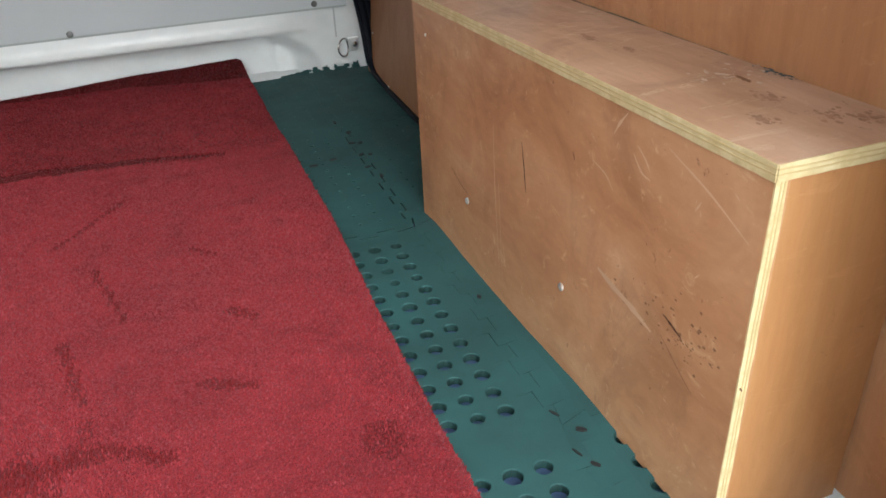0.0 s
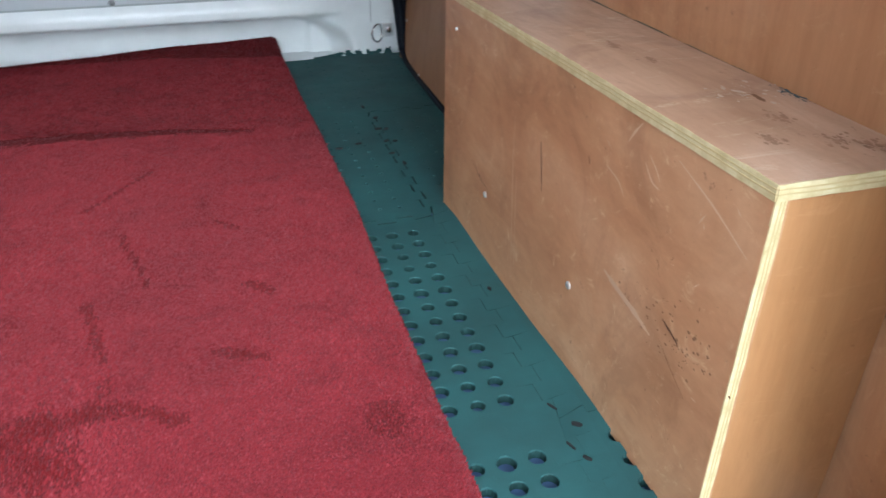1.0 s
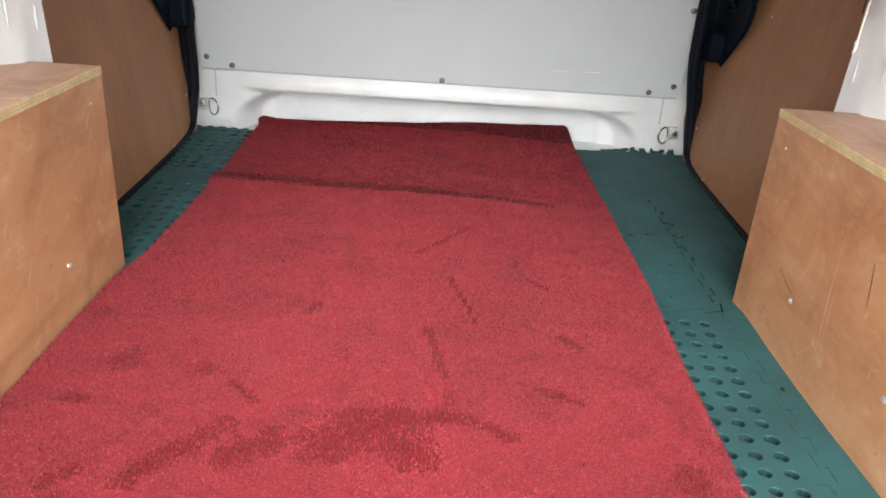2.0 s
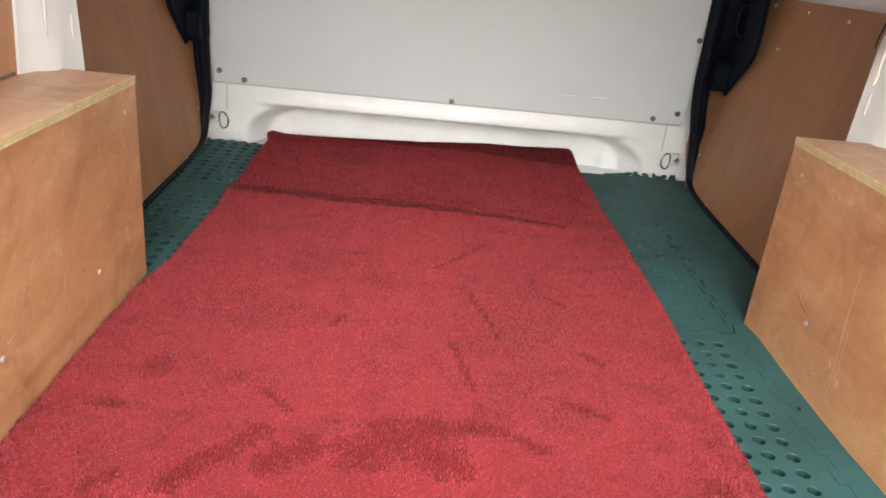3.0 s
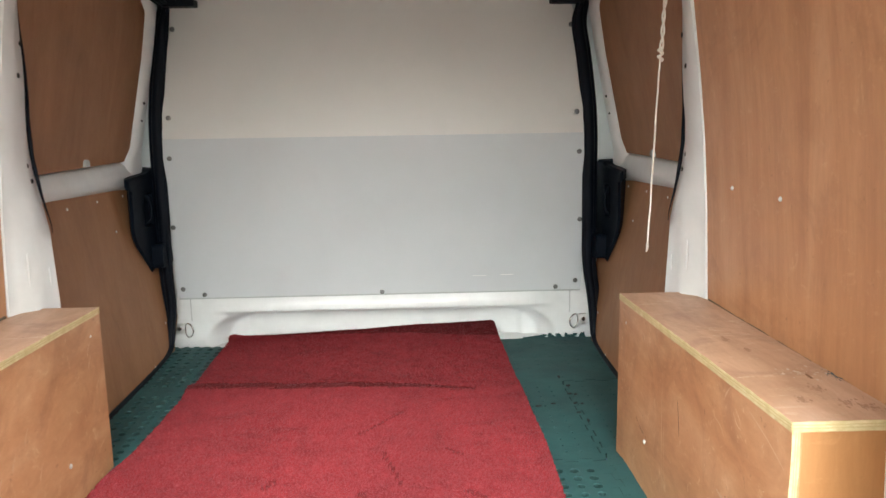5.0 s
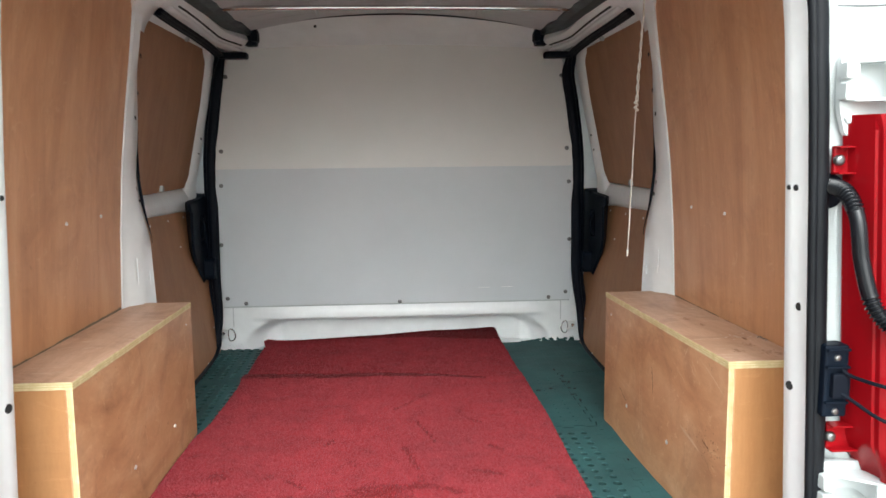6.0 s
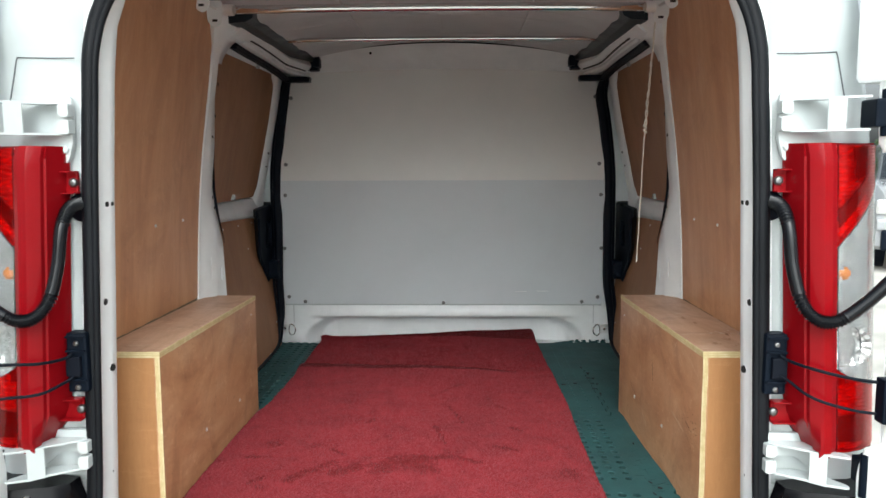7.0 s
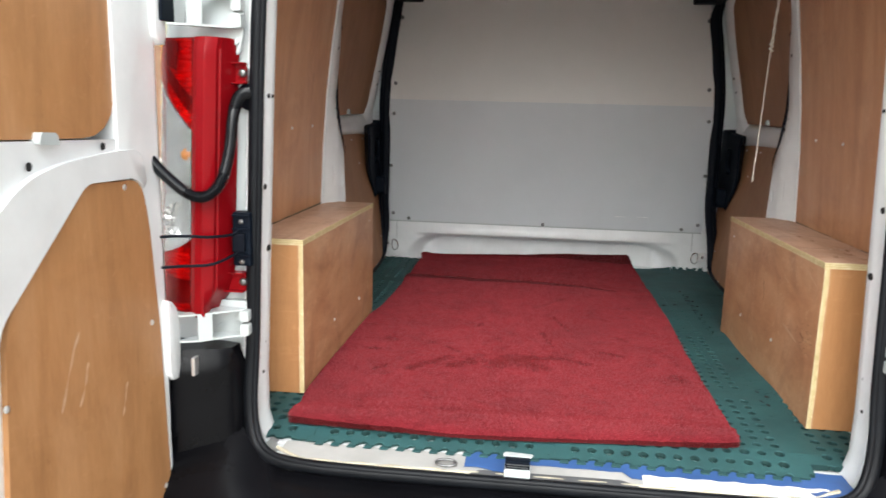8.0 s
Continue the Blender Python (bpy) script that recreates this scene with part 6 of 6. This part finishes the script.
        smooth_by_angle(part("hinge_cover", bm, WHITE_LIT, t, "white painted hinge cover"), 50)
    for pts in (((-2.47, 0.36), (-2.50, 0.31), (-2.53, 0.24)), ((-2.45, 0.30), (-2.46, 0.27), (-2.48, 0.23)), ((-2.33, 0.22), (-2.34, 0.19), (-2.35, 0.16))):
        bm = bmesh.new()
        line = spline([(0, *p) for p in pts], 4)
        a = [bm.verts.new((xf - s * 0.0022, p.y, p.z + 0.004 * math.sin(i))) for i, p in enumerate(line)]
        b = [bm.verts.new((xf - s * 0.0022, p.y + 0.004 + 0.002 * math.sin(i * 2.1), p.z)) for i, p in enumerate(line)]
        for i in range(len(line) - 1):
            bm.faces.new((a[i], a[i + 1], b[i + 1], b[i]))
        part("scuff_mark", bm, SCRATCH, low)
    if s > 0:
        t.rotation_euler.z = radians(20)
    return t


for s, side in SIDES:
    rear_quarter(s)
    tail_light(s)
    door_loom(s)
    check_strap(s)
    rear_door(s)
    hinge(s, 0.918, 1)
    hinge(s, 0.268, 0)
tail_seal()


def sill_and_bumper():
    # painted sill with old sealant, and the striker
    bm = bmesh.new()
    rings = []
    for k in range(41):
        x = -0.592 + 1.184 * k / 40
        end = ease(0.55, 0.645, abs(x))
        rings.append([(XC + x, -2.02, -0.0245), (XC + x, -2.092 + 0.035 * end, -0.0265 + 0.012 * end), (XC + x, -2.103 + 0.035 * end, -0.032 + 0.016 * end), (XC + x, -2.110 + 0.035 * end, -0.044), (XC + x, -2.108 + 0.035 * end, -0.052), (XC + x, -2.02, -0.052)])
    loft(bm, rings)
    tagged(part("sill", bm, SILL_PAINT), "chipped white painted rear door sill", "sill", kind="structure")
    bm = bmesh.new()
    sweep(bm, [(XC - 0.60 + 1.20 * k / 60, -2.098 + 0.03 * ease(0.52, 0.62, abs(-0.60 + 1.20 * k / 60)) - 0.0008 * math.sin(k), -0.0280 + 0.012 * ease(0.52, 0.62, abs(-0.60 + 1.20 * k / 60)) - 0.0006 * math.sin(k * 1.7)) for k in range(61)], lambda f: 0.0035 + 0.0012 * math.sin(f * 90), 6)
    tagged(part("sealant_bead", bm, SEALANT), "yellowed bead of old sealant along the sill", "sealant")
    t = thing("door_striker", (-0.05, -2.10, -0.03), "white latch striker plate with a dark steel keep", "striker")
    bm = bmesh.new()
    box(bm, -0.078, -0.022, -2.113, -2.076, -0.050, -0.007, 0.004)
    part("base", bm, WHITE, t)
    bm = bmesh.new()
    box(bm, -0.076, -0.024, -2.108, -2.078, -0.007, 0.011, 0.002)
    keep = part("keep", bm, BLACK_PLASTIC, t, "dark slotted keep")
    for k in range(2):
        bm = bmesh.new()
        box(bm, -0.073, -0.027, -2.111, -2.108, -0.002 + 0.0055 * k, -0.0008 + 0.0055 * k, 0.0005)
        part("slot_bar", bm, BOLT_STEEL, keep)
    bm = bmesh.new()
    prism(bm, rounded([(-0.082, -2.086), (-0.022, -2.088), (-0.016, -2.076), (-0.078, -2.070)], 0.004), "z", 0.010, 0.014, 0.001)
    part("top_plate", bm, WHITE, t, "white painted top plate")
    bm = bmesh.new()
    prism(bm, rounded([(-0.155, -2.108), (-0.13, -2.086), (0.17, -2.082), (0.21, -2.108)], 0.008), "z", -0.034, -0.0252, 0.001)
    tagged(part("sill_recess", bm, DARK_GREY), "dark grey recess in the middle of the sill", "sill", kind="structure")
    # dull metal ring stands in for a curled loop of strap
    t = thing("strap_loop", (-0.21, -2.10, -0.01), "small dull ring standing in for a loop of strap in the sill", "ring")
    bm = bmesh.new()
    sweep(bm, [(-0.205 + 0.022 * math.cos(a), -2.078 + 0.008 * math.sin(a), -0.019 + 0.004 * math.sin(a)) for a in [2 * math.pi * k / 20 for k in range(20)]], 0.003, 7, closed=True)
    part("hoop", bm, BOLT_STEEL, t, smooth=True)
    # bumper: step across the tail and raised black corners
    t = thing("rear_bumper", (XC, -2.25, -0.35), "black textured plastic rear bumper with raised corners", "bumper")
    bm = bmesh.new()
    rings = []
    for k in range(61):
        x = -0.97 + 1.94 * k / 60
        bow = 0.07 * (abs(x) / 0.97) ** 3
        rise = 0.085 * ease(0.57, 0.70, abs(x))
        fore = 0.045 * ease(0.55, 0.66, abs(x))
        rings.append([(XC + x, -2.085, -0.058 + rise * 0.8), (XC + x, -2.122 + fore, -0.050 + rise), (XC + x, -2.20 + bow, -0.074 + 0.5 * rise), (XC + x, -2.275 + bow, -0.098), (XC + x, -2.300 + bow, -0.125), (XC + x, -2.305 + bow, -0.30), (XC + x, -2.27 + bow, -0.40), (XC + x, -2.10, -0.40)])
    loft(bm, rings)
    smooth_by_angle(part("step", bm, BUMPER_BLACK, t), 40)
    for s, side in SIDES:
        rings = []
        for k in range(18):
            z = -0.12 + 0.335 * k / 17
            top = ease(0.17, 0.215, z) * 0.012
            inn = 0.676 - 0.016 * (1 - ease(-0.10, 0.06, z))
            rings.append([(px(s, inn + top), -2.05, z), (px(s, inn + top + 0.004), -2.085, z), (px(s, inn + 0.035 + top), -2.115 + top, z), (px(s, 0.80), -2.140 + top * 1.5, z), (px(s, 0.88), -2.150 + top * 1.5, z), (px(s, 0.945), -2.115 + top, z), (px(s, 0.968), -2.02, z), (px(s, 0.90), -2.0, z)])
        bm = bmesh.new()
        loft(bm, rings)
        c = smooth_by_angle(part("corner", bm, BUMPER_BLACK, t), 45)
        bm = bmesh.new()
        x0, x1 = sorted((px(s, 0.752), px(s, 0.760)))
        box(bm, x0, x1, -2.143, -2.120, 0.165, 0.205, 0.002)
        part("clip", bm, STEEL, c, "pale metal clip")


sill_and_bumper()


# ---------------------------------------------------------------- outside
bm = bmesh.new()
g = [bm.verts.new(p) for p in ((-900, -900, -0.62), (900, -900, -0.62), (900, 900, -0.62), (-900, 900, -0.62))]
bm.faces.new(g)
tagged(part("ground", bm, CONCRETE), "pale concrete yard", "ground", kind="structure")


def brick_building():
    """Low commercial building beyond the van: brick wall, yellow fascia, flat roof edge."""
    t = thing("brick_building", (-9.0, 12.0, -0.62), "brown brick commercial building with a yellow fascia", "building")
    bm = bmesh.new()
    box(bm, -16.0, -3.5, 12.0, 20.0, -0.62, 2.3)
    part("wall", bm, BRICK, t)
    bm = bmesh.new()
    box(bm, -16.2, -3.3, 11.8, 20.2, 2.3, 4.6, 0.04)
    part("fascia", bm, YELLOW, t, "yellow painted fascia")
    bm = bmesh.new()
    box(bm, -16.3, -3.2, 11.7, 20.3, 4.6, 4.8, 0.03)
    part("roof", bm, BLACK_PLASTIC, t, "dark flat roof edge")
    for x in (-15.0, -12.5, -10.0, -7.5, -5.0):
        bm = bmesh.new()
        box(bm, x, x + 0.22, 11.72, 11.8, 2.3, 4.6, 0.01)
        part("fascia_post", bm, BLACK_PLASTIC, t)


def parked_car():
    """Grey off-roader parked nose on: tall bonnet, slatted dark grille, plate, lamps, glasshouse, wheels."""
    t = thing("parked_car", (0, 0, 0), "silver-grey off-road car with a dark slatted grille, parked facing the van", "car")

    def section(name, rows, mat, label="", angle=35):
        bm = bmesh.new()
        loft(bm, [[(x * w, y, z) for x, z in zip((-1, -1, -0.9, 0.9, 1, 1), (z0, z1 - 0.16, z1, z1, z1 - 0.16, z0))] for y, w, z0, z1 in rows])
        return smooth_by_angle(part(name, bm, mat, t, label), angle)
    section("body", [(0.05, 0.86, 0.36, 0.98), (0.14, 0.90, 0.30, 1.06), (0.45, 0.93, 0.28, 1.12), (1.30, 0.94, 0.28, 1.18), (4.2, 0.94, 0.30, 1.18), (4.55, 0.90, 0.36, 1.10)], CAR_SILVER)
    section("glasshouse", [(1.25, 0.84, 1.14, 1.20), (1.95, 0.74, 1.15, 1.66), (3.6, 0.72, 1.15, 1.68), (4.45, 0.70, 1.15, 1.24)], CAR_GLASS, "dark tinted glass")
    section("roof", [(1.98, 0.70, 1.64, 1.70), (2.4, 0.71, 1.64, 1.74), (3.5, 0.70, 1.64, 1.74), (3.8, 0.66, 1.60, 1.68)], CAR_SILVER)
    bm = bmesh.new()
    box(bm, -0.80, 0.80, -0.02, 0.16, 0.30, 0.56, 0.03)
    part("lower_bumper", bm, BLACK_PLASTIC, t, "dark plastic bumper")
    bm = bmesh.new()
    box(bm, -0.86, 0.86, -0.015, 0.14, 0.56, 0.70, 0.03)
    part("bumper", bm, CAR_SILVER, t)
    bm = bmesh.new()
    box(bm, -0.56, 0.56, 0.015, 0.10, 0.71, 0.95, 0.02)
    grille = part("grille", bm, BLACK_PLASTIC, t, "dark grille")
    for k in range(3):
        bm = bmesh.new()
        box(bm, -0.54, 0.54, -0.005, 0.02, 0.745 + 0.075 * k, 0.765 + 0.075 * k, 0.004)
        part("grille_bar", bm, CHROME, grille)
    bm = bmesh.new()
    box(bm, -0.26, 0.26, -0.035, -0.02, 0.575, 0.685, 0.004)
    plate = part("number_plate", bm, CLEAR_PLATE, t, "white number plate with dark bars")
    for x in (-0.21, -0.14, -0.03, 0.05, 0.13, 0.20):
        bm = bmesh.new()
        box(bm, x - 0.018, x + 0.018, -0.038, -0.034, 0.595, 0.665)
        part("dark_bar", bm, DARK, plate)
    for sx in (-1, 1):
        bm = bmesh.new()
        x0, x1 = sorted((sx * 0.58, sx * 0.87))
        box(bm, x0, x1, 0.005, 0.12, 0.76, 0.95, 0.03)
        part("headlight", bm, REFLECTOR, t, "clear headlight")
        for y in (0.85, 3.7):
            bm = bmesh.new()
            sweep(bm, [(sx * 0.70, y, 0.37), (sx * 0.93, y, 0.37)], 0.37, 22)
            wheel = part("wheel", bm, BLACK_RUBBER, t)
            bm = bmesh.new()
            sweep(bm, [(sx * 0.90, y, 0.37), (sx * 0.95, y, 0.37)], 0.23, 16)
            part("rim", bm, STEEL, wheel)
    t.matrix_basis = pose(6.15, 6.0, -0.62, 0, 0, -24)


def hedge():
    """Clipped hedge behind the parked car: many small leaves on a dark core."""
    rng = random.Random(4)
    t = thing("hedge", (10.0, 17.0, -0.62), "dark green leafy hedge behind the parked car", "hedge")
    bm = bmesh.new()
    box(bm, 5.2, 17.8, 16.7, 17.7, -0.62, 1.0)
    part("core", bm, DARK, t)
    verts, faces = [], []
    for k in range(9000):
        p = Vector((rng.uniform(5, 18), 16.45 + 0.35 * rng.random() ** 2, rng.uniform(-0.6, 1.1 + 0.2 * math.sin(k))))
        a, b = Vector((rng.uniform(-1, 1), rng.uniform(-1, 1), rng.uniform(-1, 1))).normalized() * 0.07, Vector((rng.uniform(-1, 1), rng.uniform(-1, 1), rng.uniform(-1, 1))).normalized() * 0.045
        n = len(verts)
        verts += [tuple(p - a), tuple(p + b), tuple(p + a), tuple(p - b)]
        faces.append((n, n + 1, n + 2, n + 3))
    me = bpy.data.meshes.new("foliage")
    me.from_pydata(verts, [], faces)
    me.materials.append(LEAF)
    ob = new("foliage", me)
    ob.parent = t
    ob.matrix_parent_inverse = world_of(t).inverted()
    tagged(ob, "small dark green leaves", kind="stuff")


brick_building()
parked_car()
hedge()
